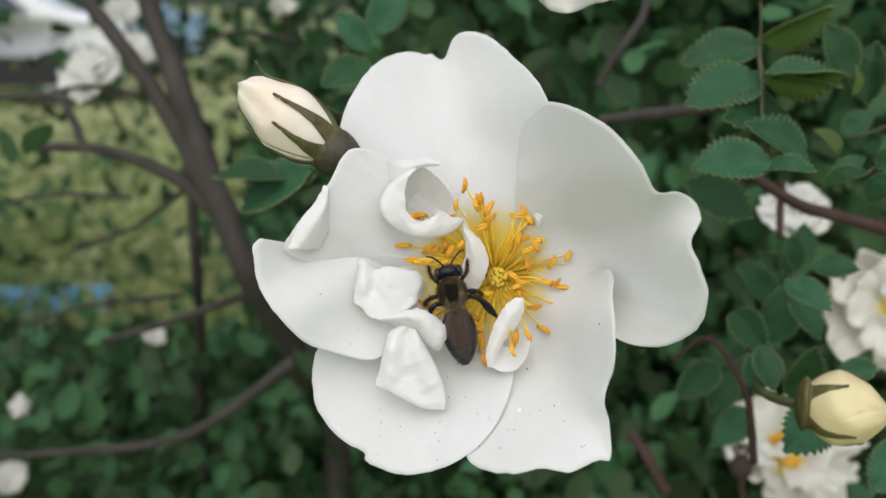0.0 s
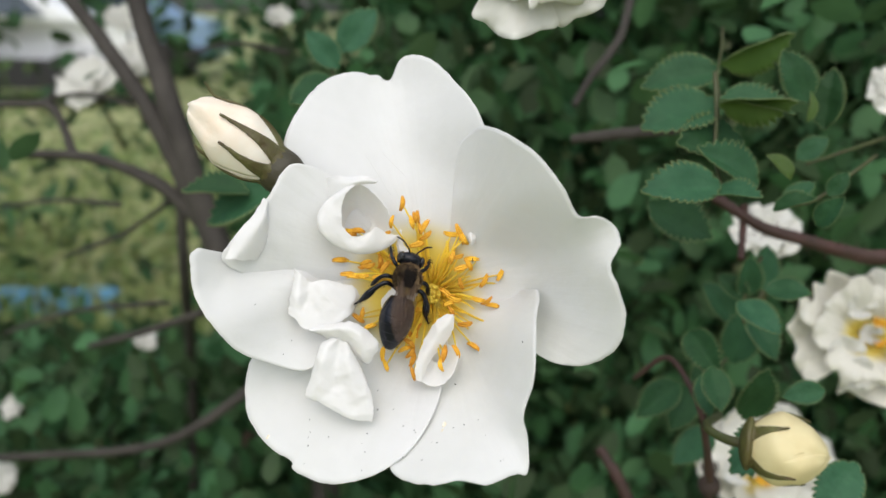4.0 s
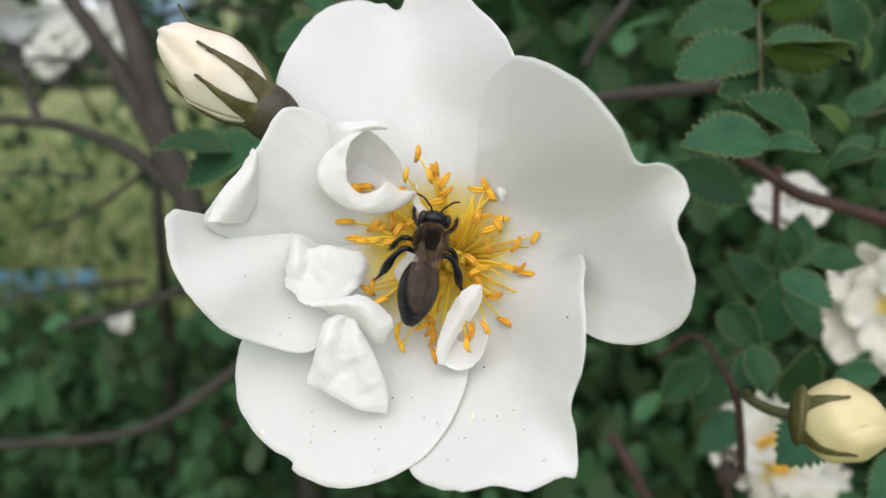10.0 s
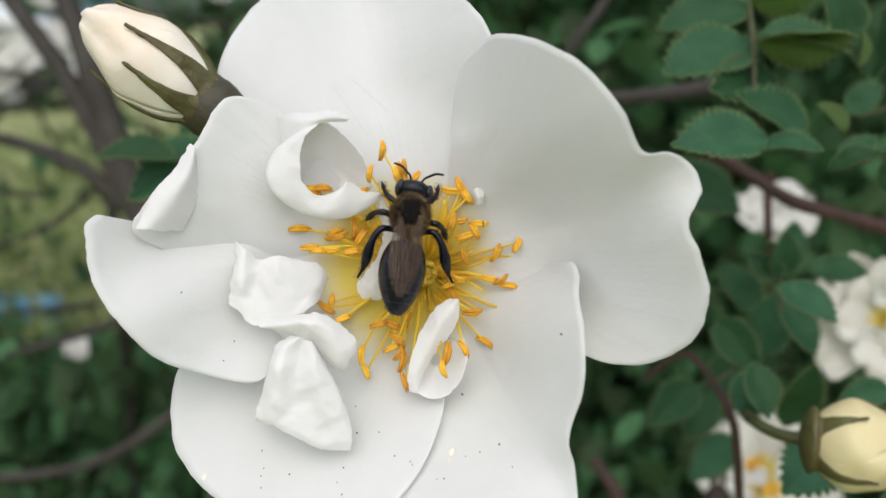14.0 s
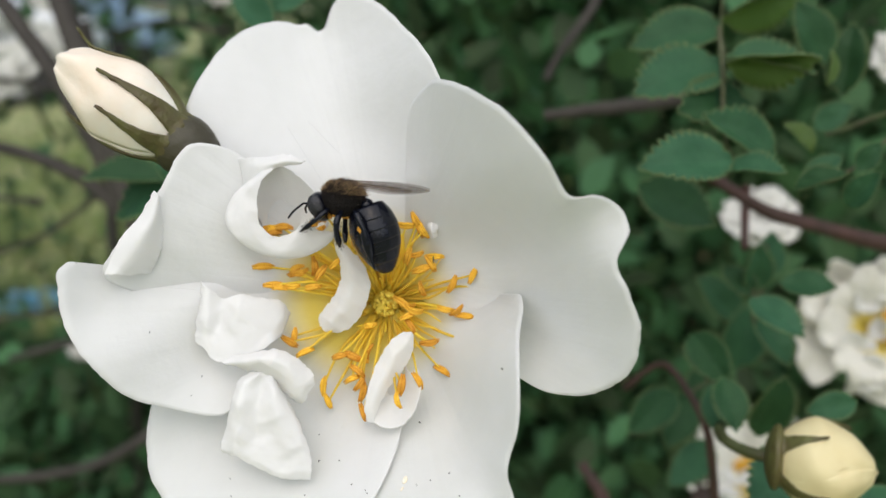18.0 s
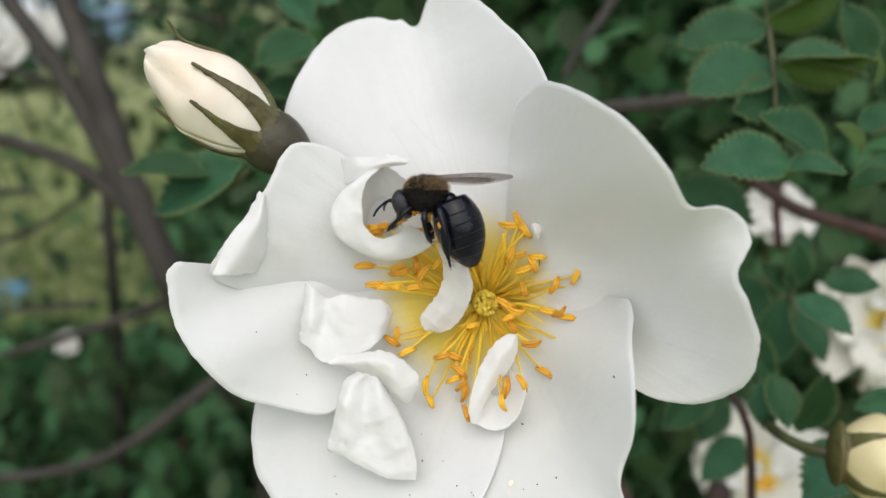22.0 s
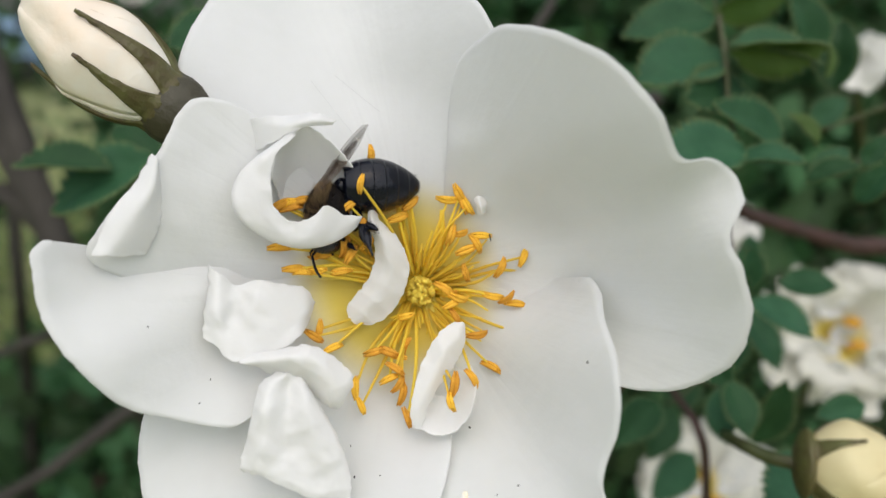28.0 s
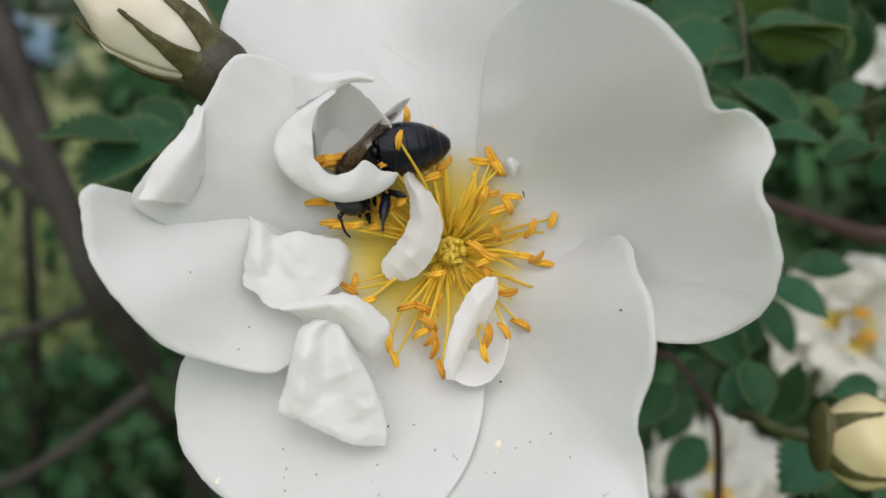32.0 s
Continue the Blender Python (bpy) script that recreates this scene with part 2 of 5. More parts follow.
def spline(points, count, closed=False):
    """Catmull-Rom points through the given ones."""
    p = np.array(points, float)
    if closed:
        ext = np.vstack([p[-1], p, p[0], p[1]])
        spans = len(p)
    else:
        ext = np.vstack([2 * p[0] - p[1], p, 2 * p[-1] - p[-2]])
        spans = len(p) - 1
    out = []
    for s in np.linspace(0, spans, count, endpoint=not closed):
        i = min(int(s), spans - 1)
        f = s - i
        a0, a1, a2, a3 = ext[i:i + 4]
        out.append(0.5 * (2 * a1 + (a2 - a0) * f + (2 * a0 - 5 * a1 + 4 * a2 - a3) * f**2 + (3 * a1 - a0 - 3 * a2 + a3) * f**3))
    return np.array(out)


def grid_mesh(rows, thickness=0.0, wrap=False):
    """A bmesh over rows of points (each an array of n x 3, in metres). With a thickness it is a closed shell."""
    rows = np.array(rows, float)
    h, w = rows.shape[:2]
    bm = bmesh.new()

    def sheet(pts):
        return [[bm.verts.new(p) for p in r] for r in pts]

    if thickness:
        dr, dc = np.gradient(rows, axis=0), np.gradient(rows, axis=1)
        nrm = np.cross(dc, dr)
        nrm /= np.maximum(np.linalg.norm(nrm, axis=2, keepdims=True), 1e-12)
        sheets = [sheet(rows + nrm * thickness / 2), sheet(rows - nrm * thickness / 2)]
    else:
        sheets = [sheet(rows)]
    cols = w if wrap else w - 1
    for n, vs in enumerate(sheets):
        for i in range(h - 1):
            for j in range(cols):
                q = [vs[i][j], vs[i][(j + 1) % w], vs[i + 1][(j + 1) % w], vs[i + 1][j]]
                bm.faces.new(q if n == 0 else q[::-1])
    if thickness:
        f, g = sheets
        border = []
        if not wrap:
            border += [(i, 0, i + 1, 0) for i in range(h - 1)] + [(i + 1, w - 1, i, w - 1) for i in range(h - 1)]
        border += [(0, (j + 1) % w, 0, j) for j in range(cols)] + [(h - 1, j, h - 1, (j + 1) % w) for j in range(cols)]
        for i, j, k, m in border:
            bm.faces.new([f[i][j], f[k][m], g[k][m], g[i][j]])
    return bm


def tube(points, radii, sides=8, count=24, bm=None, wobble=0.0):
    """A tapered, rounded tube along a spline; points and radii in millimetres."""
    bm = bm or bmesh.new()
    pts = spline(points, count) * MM
    rad = np.interp(np.linspace(0, 1, count), np.linspace(0, 1, len(radii)), radii) * MM
    rings = []
    side = None
    for i, p in enumerate(pts):
        d = Vector(pts[min(i + 1, count - 1)] - pts[max(i - 1, 0)]).normalized()
        if side is None:
            side = d.orthogonal().normalized()
        side = (side - d * side.dot(d)).normalized()
        up = d.cross(side)
        ring = []
        for k in range(sides):
            a = 2 * math.pi * k / sides
            r = rad[i] * (1 + wobble * noise.noise(Vector((i * 0.35, k * 1.7, rad[0] * 9e4))))
            ring.append(bm.verts.new(Vector(p) + (side * math.cos(a) + up * math.sin(a)) * r))
        rings.append(ring)
    for r0, r1 in zip(rings, rings[1:]):
        for k in range(sides):
            bm.faces.new([r0[k], r0[(k + 1) % sides], r1[(k + 1) % sides], r1[k]])
    bm.faces.new(rings[0][::-1])
    bm.faces.new(rings[-1])
    return bm


def ellipsoid(centre, radii, m=None, u=16, v=12, bm=None, shape=None):
    """An egg in millimetres; shape(t) scales its girth along the local y axis, t from -1 to 1."""
    bm = bm or bmesh.new()
    made = bmesh.ops.create_uvsphere(bm, u_segments=u, v_segments=v, radius=1.0, matrix=pose(0, 0, 0, 90, 0, 0))["verts"]
    for q in made:
        s = shape(q.co.y) if shape else 1.0
        c = Vector((q.co.x * radii[0] * s, q.co.y * radii[1], q.co.z * radii[2] * s))
        q.co = ((m @ c if m else c) + Vector(centre)) * MM
    return bm


# ---- petals ----
def thin_plate(points, stiff=0.02):
    """A smooth height w(u, v) that bends through the given points like a thin sheet."""
    p = np.array(points, float)
    xy, n = p[:, :2] / 10.0, len(p)

    def kernel(d2):
        return np.where(d2 > 1e-12, 0.5 * d2 * np.log(np.maximum(d2, 1e-12)), 0.0)

    d2 = ((xy[:, None] - xy[None]) ** 2).sum(2)
    big = np.zeros((n + 3, n + 3))
    big[:n, :n] = kernel(d2) + stiff * np.eye(n)
    big[:n, n], big[:n, n + 1:], big[n, :n], big[n + 1:, :n] = 1, xy, 1, xy.T
    c = np.linalg.solve(big, np.concatenate([p[:, 2], np.zeros(3)]))

    def height(u, v):
        q = np.stack([u, v], -1) / 10.0
        k = kernel(((q[..., None, :] - xy) ** 2).sum(-1))
        return k @ c[:n] + c[n] + q @ c[n + 1:]
    return height


def petal_mesh(rim, ripple=0.32, seed=0, thickness=0.09, radial=40, count=170, hug=True, frill=0.18, bumps=()):
    """A petal that opens from its claw (the rim's first point) and cups towards the viewer; rim in flower millimetres."""
    edge = spline(rim, count, closed=True)
    claw = np.array(rim[0], float)
    far = np.linalg.norm(edge[:, :2] - claw[:2], axis=1)
    size = far.max()
    for k, p in enumerate(edge):
        # small nicks and scallops along the free edge
        nick = noise.noise(Vector((p[0] * 0.9, p[1] * 0.9, seed + 21))) + 0.6 * noise.noise(Vector((p[0] * 2.3, p[1] * 2.3, seed + 23)))
        edge[k] = p + (p - claw) * 0.007 * nick * max(0.0, far[k] / size - 0.4)
    controls = [tuple(p) for p in rim]
    if hug:
        # near the middle the petal lies flat behind the stamens
        for e in np.array(rim, float)[2:-1:2]:
            d = np.linalg.norm(e[:2] - claw[:2])
            if d < 0.45 * size:
                continue
            for s in (0.3, 0.55):
                q = claw + (e - claw) * s
                q[2] = claw[2] + (e[2] - claw[2]) * s ** 1.5
                low = 0.8 + 0.12 * max(0.0, math.hypot(q[0], q[1]) - 4.0) ** 1.6
                q[2] = min(q[2], low + 0.25 * (q[2] - low))
                controls.append(tuple(q))
    top = thin_plate(controls, 0.03)
    rows = []
    for r in np.linspace(0.02, 1.0, radial):
        line = claw + (edge - claw) * r
        line[:, 2] = top(line[:, 0], line[:, 1])
        for u, v, wide, high in bumps:
            line[:, 2] += high * np.exp(-((line[:, 0] - u) ** 2 + (line[:, 1] - v) ** 2) / wide ** 2)
        for k, p in enumerate(line):
            a = math.atan2(p[1] - claw[1], p[0] - claw[0])
            vein = 0.4 * noise.noise(Vector((a * 5, seed, r))) + 0.14 * noise.noise(Vector((a * 17, seed, r * 0.8))) + 0.07 * noise.noise(Vector((a * 44, seed, r * 1.5)))
            p[2] += ripple * vein * min(1.0, 2.2 * r) * far[k] / size
            p[2] += ripple * 1.6 * noise.noise(Vector((p[0] * 0.11, p[1] * 0.11, seed))) * r
            p[2] += ripple * 0.35 * noise.noise(Vector((p[0] * 0.45, p[1] * 0.45, seed + 3))) * r
            p[2] += frill * max(0.0, (r - 0.86) / 0.14) ** 2 * (noise.noise(Vector((p[0] * 0.5, p[1] * 0.5, seed + 4))) - 0.15) * far[k] / size
        rows.append(line * MM)
    return grid_mesh(rows, thickness * MM, wrap=True)


def sheet_mesh(curves, ripple=0.12, seed=0, across=44, along=80, thickness=0.09, ragged=0.16):
    """A crumpled small petal laid smoothly through three or more edges and fold lines."""
    lines = np.array([spline(c, along) for c in curves])
    grid = np.array([spline(lines[:, k], across) for k in range(along)]).transpose(1, 0, 2)
    for i in range(across):
        rim = max(0.0, abs(2 * i / (across - 1) - 1) - 0.8) * 5
        for k in range(along):
            p = grid[i, k]
            end = max(rim, max(0.0, abs(2 * k / (along - 1) - 1) - 0.85) * 6)
            x, y = p[0], p[1]
            p[2] += ripple * 1.5 * noise.noise(Vector((x * 0.4, y * 0.4, seed))) + ripple * 0.3 * noise.noise(Vector((x * 1.3, y * 1.3, seed + 2)))
            # sharp creases
            p[2] += ripple * 2.2 * (0.25 - abs(noise.noise(Vector((x * 0.42 + 0.2 * y, y * 0.3, seed + 11))))) + ripple * 0.15 * (0.25 - abs(noise.noise(Vector((x * 1.3, y * 1.1, seed + 13)))))
            p[2] += ripple * 1.6 * (0.22 - abs(noise.noise(Vector((x * 0.42 - 0.3 * y, y * 0.22 + 0.15 * x, seed + 17)))))
            p[0] += ragged * end * noise.noise(Vector((x * 1.7, y * 1.7, seed + 7)))
            p[1] += ragged * end * noise.noise(Vector((x * 1.7, y * 1.7, seed + 9)))
    return grid_mesh(grid * MM, thickness * MM)


# ---- the main flower ----
CENTRE = (7.9, 118.0, -2.7)
HEART = (-0.7, -0.9)   # the middle of the stamens
FLOWER = RIG @ pose(*[c * MM for c in CENTRE]) @ pose(0, 0, 0, 90, 0, 0)


def build_main_rose():
    rose = thing("rose_flower", FLOWER, "open white rose with crumpled inner petals and golden stamens", "flower")
    def petal(seed, rim, *bumps):
        return part("petal", petal_mesh(rim, seed=seed, bumps=bumps), PETAL, rose)

    def inner(seed, *curves):
        return part("inner_petal", sheet_mesh(curves, 0.19 if seed in (16, 17, 18) else 0.12, seed), PETALOID, rose)

    # the five large petals and a sixth that is folded in
    top_petal = petal(1, [(-1.6, 3.0, 0.3), (-10.0, 6.1, -0.8), (-17.8, 11.6, -0.7), (-22.1, 17.5, -0.1), (-22.3, 21.6, -0.9), (-19.6, 27.9, -3.8), (-16.5, 30.9, -5.6), (-13.2, 32.0, -6.9), (-11.4, 31.6, -7.4), (-10.2, 31.7, -7.5), (-8.3, 31.0, -7.6), (-6.9, 34.0, -7.0), (-4.5, 34.6, -5.7), (-1.6, 33.1, -3.0), (1.8, 28.9, 1.3), (4.6, 24.1, 6.5), (6.3, 18.2, 6.8), (4.9, 9.2, 3.5), (1.1, 3.8, 1.3)])
    right_petal = petal(2, [(1.3, 1.9, 0.7), (2.6, 7.2, 1.3), (1.9, 14.5, 2.8), (2.2, 19.2, 6.0), (3.9, 20.9, 10.2), (5.2, 20.9, 13.8), (7.6, 19.2, 18.4), (10.8, 16.4, 21.2), (13.9, 12.5, 22.1), (16.0, 9.4, 21.7), (18.4, 9.4, 21.0), (20.4, 8.5, 20.3), (21.3, 6.5, 20.4), (20.2, 3.7, 20.7), (21.2, 1.2, 20.7), (22.4, -2.0, 20.0), (22.2, -5.6, 18.2), (20.6, -7.9, 15.4), (18.3, -9.0, 13.4), (15.4, -8.9, 11.9), (12.7, -7.6, 10.5), (8.6, -4.3, 6.5), (3.6, -0.7, 1.7)], (8.6, 10.5, 5.0, 3.0))
    side_petal = petal(3, [(0.8, -1.2, 1.2), (4.9, -1.8, 0.7), (8.9, -1.3, 1.8), (11.8, -0.9, 5.0), (13.0, 0.4, 8.7), (13.0, -0.9, 14.3), (12.0, -4.7, 18.6), (11.7, -10.5, 19.7), (10.8, -14.7, 18.8), (11.4, -17.4, 18.2), (11.5, -21.3, 18.8), (9.8, -21.6, 19.6), (6.6, -22.7, 20.7), (3.5, -22.4, 19.9), (0.3, -23.2, 19.0), (-3.0, -23.4, 16.8), (-4.9, -22.7, 14.2), (-5.4, -20.4, 10.6), (-3.2, -14.9, 5.7), (-1.1, -6.2, 1.6)])
    low_petal = petal(4, [(-0.2, -2.2, 0.8), (1.1, -8.7, 4.8), (1.1, -13.1, 7.8), (0.1, -16.2, 10.5), (-1.9, -19.4, 12.9), (-4.6, -22.0, 14.1), (-8.5, -24.2, 13.2), (-12.3, -25.2, 12.5), (-15.1, -25.0, 11.3), (-17.7, -24.0, 10.2), (-18.0, -23.0, 9.8), (-21.4, -21.6, 8.2), (-24.3, -18.7, 6.3), (-25.3, -15.9, 5.0), (-25.4, -12.8, 4.3), (-24.2, -9.9, 3.5), (-17.7, -6.2, 2.4), (-6.9, -2.4, 0.7)])
    left_petal = petal(5, [(-2.3, -0.9, 0.8), (-8.5, 3.0, -0.3), (-18.6, 3.7, 0.9), (-25.3, 2.7, 3.5), (-27.8, 1.7, 5.5), (-29.8, 2.3, 6.8), (-31.5, 4.0, 8.2), (-32.3, 3.1, 9.8), (-32.1, 1.1, 10.4), (-31.2, -2.4, 10.7), (-28.8, -5.7, 10.4), (-25.6, -9.1, 9.3), (-22.3, -10.5, 8.3), (-18.3, -11.6, 7.3), (-16.2, -11.2, 6.8), (-14.3, -8.9, 5.8), (-9.9, -6.2, 3.3), (-4.6, -2.8, 1.3)], (-26.0, -5.0, 4.5, 1.5), (-19.0, -5.0, 3.6, -1.0), (-29.0, 0.0, 3.0, -0.5))
    petal(6, [(-2.1, 0.7, 0.8), (-8.5, 6.0, 1.9), (-13.5, 11.3, 3.2), (-15.4, 14.7, 4.0), (-18.0, 16.0, 4.8), (-20.4, 16.0, 5.2), (-21.8, 14.4, 5.8), (-22.9, 11.9, 6.2), (-24.7, 9.1, 6.8), (-27.4, 5.6, 7.4), (-28.8, 2.8, 7.5), (-27.0, 1.2, 5.9), (-22.2, -1.0, 2.7), (-14.7, -2.1, 0.8), (-6.9, -0.5, 0.2)])
    part("turned_edge", sheet_mesh([
        [(-23.7, 11.1, 6.9), (-25.0, 8.4, 7.6), (-26.7, 6.2, 8.2), (-28.1, 2.7, 8.8)],
        [(-23.1, 10.7, 7.4), (-23.5, 8.1, 8.1), (-25.0, 5.3, 8.5), (-26.6, 2.6, 8.6)],
        [(-23.4, 10.4, 6.1), (-23.0, 8.1, 6.2), (-23.3, 5.1, 6.2), (-24.4, 2.8, 5.8)]], 0.06, 11), PETALOID, rose)
    # a petal curled into a hollow: foot, outer edge, crest, free inner edge
    curl = inner(12,
        [(-11.6, 12.5, 4.2), (-13.3, 11.4, 4.0), (-15.1, 10.0, 3.0), (-16.1, 8.6, 2.8), (-16.1, 7.4, 2.8), (-15.5, 6.2, 3.4), (-14.4, 5.2, 4.6), (-13.0, 4.4, 5.4), (-11.2, 4.0, 5.6), (-9.1, 4.4, 5.4), (-7.2, 5.3, 5.2), (-6.4, 5.8, 5.2)],
        [(-12.1, 13.1, 6.0), (-14.1, 11.7, 6.5), (-16.2, 10.0, 6.8), (-17.2, 8.3, 7.0), (-17.2, 6.8, 7.2), (-16.5, 5.5, 7.2), (-15.1, 4.3, 7.0), (-13.4, 3.5, 6.8), (-11.4, 3.1, 6.6), (-9.1, 3.5, 6.2), (-7.1, 4.7, 5.8), (-6.4, 5.8, 5.5)],
        [(-12.0, 12.9, 6.6), (-14.0, 11.3, 7.4), (-15.5, 9.5, 7.8), (-16.1, 8.0, 8.0), (-16.1, 6.7, 8.1), (-15.4, 5.4, 8.0), (-14.3, 4.7, 7.8), (-12.9, 4.1, 7.6), (-11.3, 3.9, 7.4), (-9.3, 4.5, 7.0), (-7.6, 5.1, 6.4), (-6.4, 5.8, 5.7)],
        [(-11.9, 12.7, 6.8), (-13.5, 11.2, 7.5), (-14.0, 9.4, 7.7), (-14.0, 8.1, 7.8), (-13.8, 6.8, 7.8), (-13.3, 5.9, 7.7), (-12.4, 5.4, 7.5), (-11.6, 5.4, 7.3), (-10.4, 5.9, 7.1), (-9.4, 6.8, 7.2), (-8.0, 6.0, 6.5), (-6.5, 5.9, 5.8)])
    # the wall of the hollow and the flap over it
    inner(14,
        [(-14.0, 9.0, 7.4), (-13.5, 11.3, 7.2), (-12.4, 12.7, 6.7), (-11.0, 13.6, 6.4), (-9.4, 12.7, 6.2), (-8.0, 11.4, 5.9), (-6.8, 9.6, 5.6), (-6.3, 7.6, 5.4)],
        [(-13.8, 8.6, 5.5), (-13.2, 10.6, 5.0), (-12.1, 11.8, 4.6), (-10.8, 12.3, 4.2), (-9.4, 11.5, 4.0), (-8.3, 10.3, 4.0), (-7.3, 8.7, 4.2), (-6.7, 7.1, 4.6)],
        [(-13.5, 7.7, 3.4), (-12.8, 9.0, 2.6), (-11.8, 9.9, 2.2), (-10.5, 10.1, 2.0), (-9.4, 9.6, 2.2), (-8.5, 8.6, 2.6), (-7.8, 7.5, 3.2), (-7.0, 6.5, 4.0)],
        [(-13.0, 6.2, 2.6), (-12.3, 6.9, 2.1), (-11.5, 7.3, 2.0), (-10.4, 7.6, 2.0), (-9.4, 7.3, 2.2), (-8.6, 6.9, 2.6), (-8.0, 6.3, 3.4), (-7.2, 5.7, 4.2)])
    inner(22,
        [(-16.7, 14.5, 2.6), (-15.4, 14.6, 4.6), (-13.6, 14.5, 5.8), (-11.9, 14.6, 6.2), (-10.2, 14.7, 6.6), (-8.5, 14.1, 6.4)],
        [(-16.2, 13.4, 2.8), (-14.7, 13.5, 5.2), (-13.2, 13.6, 6.6), (-11.7, 13.8, 7.2), (-10.1, 14.0, 7.3), (-8.7, 13.9, 6.7)],
        [(-15.5, 11.8, 3.4), (-14.0, 12.2, 5.8), (-12.6, 12.9, 6.8), (-11.4, 13.4, 7.0), (-9.9, 13.6, 6.9), (-8.7, 13.8, 6.5)])
    # a long narrow one beside the hollow
    inner(15,
        [(-5.4, 7.9, 5.0), (-5.7, 5.7, 4.8), (-5.2, 3.7, 4.7), (-5.2, 1.8, 4.5), (-6.1, -0.1, 4.1), (-7.0, -1.2, 3.8), (-7.6, -2.2, 3.6), (-7.5, -3.1, 3.5)],
        [(-5.3, 7.6, 5.1), (-5.4, 5.5, 5.2), (-4.3, 3.6, 5.4), (-3.8, 1.4, 5.2), (-4.6, -0.9, 4.7), (-5.8, -2.3, 4.3), (-6.6, -3.2, 3.9), (-7.1, -3.5, 3.6)],
        [(-5.2, 7.7, 5.0), (-4.8, 5.7, 4.8), (-3.3, 4.2, 4.7), (-2.3, 2.3, 4.6), (-2.2, 0.4, 4.4), (-3.2, -2.0, 4.0), (-4.8, -3.5, 3.7), (-6.6, -3.8, 3.5)])
    # a crumpled one in three folds
    inner(16,
        [(-19.3, 1.8, 5.6), (-19.4, -0.3, 6.0), (-19.7, -2.3, 6.4), (-19.8, -4.1, 6.8)],
        [(-18.3, 1.1, 6.4), (-18.4, -0.8, 7.2), (-18.5, -3.0, 7.4), (-18.7, -4.8, 7.6)],
        [(-17.0, 0.1, 5.9), (-17.1, -1.8, 6.6), (-17.3, -3.7, 7.2), (-17.1, -6.2, 8.0)],
        [(-15.1, 0.5, 6.4), (-15.2, -1.5, 7.3), (-15.1, -3.7, 7.5), (-15.0, -5.8, 7.8)],
        [(-13.1, 0.1, 5.8), (-13.0, -2.1, 6.8), (-13.1, -3.8, 7.2), (-12.9, -5.1, 7.6)],
        [(-11.3, -0.3, 5.0), (-11.2, -1.9, 5.8), (-11.7, -3.2, 6.4), (-11.8, -4.3, 7.0)],
        [(-10.5, -1.5, 4.4), (-10.7, -2.4, 4.8), (-11.0, -3.2, 5.2), (-11.3, -3.8, 5.8)])
    inner(17,
        [(-17.3, -5.9, 7.2), (-15.1, -5.5, 8.0), (-12.9, -5.1, 8.4), (-11.0, -4.9, 8.6), (-9.1, -5.8, 8.7), (-7.6, -7.3, 8.8), (-7.4, -8.4, 8.6)],
        [(-16.5, -6.3, 8.2), (-14.6, -6.1, 9.0), (-12.7, -5.8, 9.6), (-10.8, -5.9, 9.9), (-9.3, -7.0, 9.8), (-8.3, -8.3, 9.4), (-7.9, -9.1, 9.0)],
        [(-15.8, -6.5, 7.6), (-14.1, -7.0, 8.0), (-12.5, -7.2, 8.6), (-11.0, -7.5, 9.2), (-9.9, -8.5, 9.4), (-9.1, -9.5, 9.2), (-8.5, -10.1, 8.8)],
        [(-15.1, -6.9, 6.4), (-13.6, -7.8, 6.6), (-12.2, -8.2, 7.0), (-11.1, -8.8, 7.6), (-10.2, -9.5, 8.0), (-9.4, -10.1, 8.2), (-8.8, -10.4, 8.2)])
    inner(18,
        [(-13.6, -7.0, 8.2), (-14.9, -7.9, 8.6), (-15.5, -9.8, 9.0), (-16.0, -11.9, 9.2), (-16.6, -14.3, 9.3), (-16.4, -15.0, 9.2)],
        [(-12.9, -7.1, 8.8), (-14.0, -8.1, 9.6), (-14.5, -10.2, 10.2), (-14.8, -12.3, 10.1), (-15.1, -14.4, 9.9), (-14.8, -15.3, 9.7)],
        [(-12.3, -7.2, 8.6), (-12.7, -8.7, 8.9), (-12.8, -10.8, 9.5), (-13.0, -12.9, 9.6), (-13.1, -15.0, 10.0), (-13.0, -16.2, 9.9)],
        [(-11.6, -7.6, 8.8), (-11.3, -8.9, 9.6), (-10.9, -11.0, 10.2), (-10.8, -13.1, 10.2), (-10.6, -15.5, 10.0), (-10.4, -17.4, 9.8)],
        [(-11.1, -8.3, 8.4), (-10.2, -10.0, 9.0), (-9.4, -11.6, 9.4), (-8.9, -13.5, 9.6), (-8.5, -15.7, 9.7), (-8.3, -17.6, 9.6)],
        [(-10.8, -9.0, 8.0), (-9.7, -10.8, 8.4), (-8.7, -12.6, 8.8), (-8.1, -14.3, 9.2), (-7.7, -16.0, 9.4), (-7.8, -17.8, 9.4)])
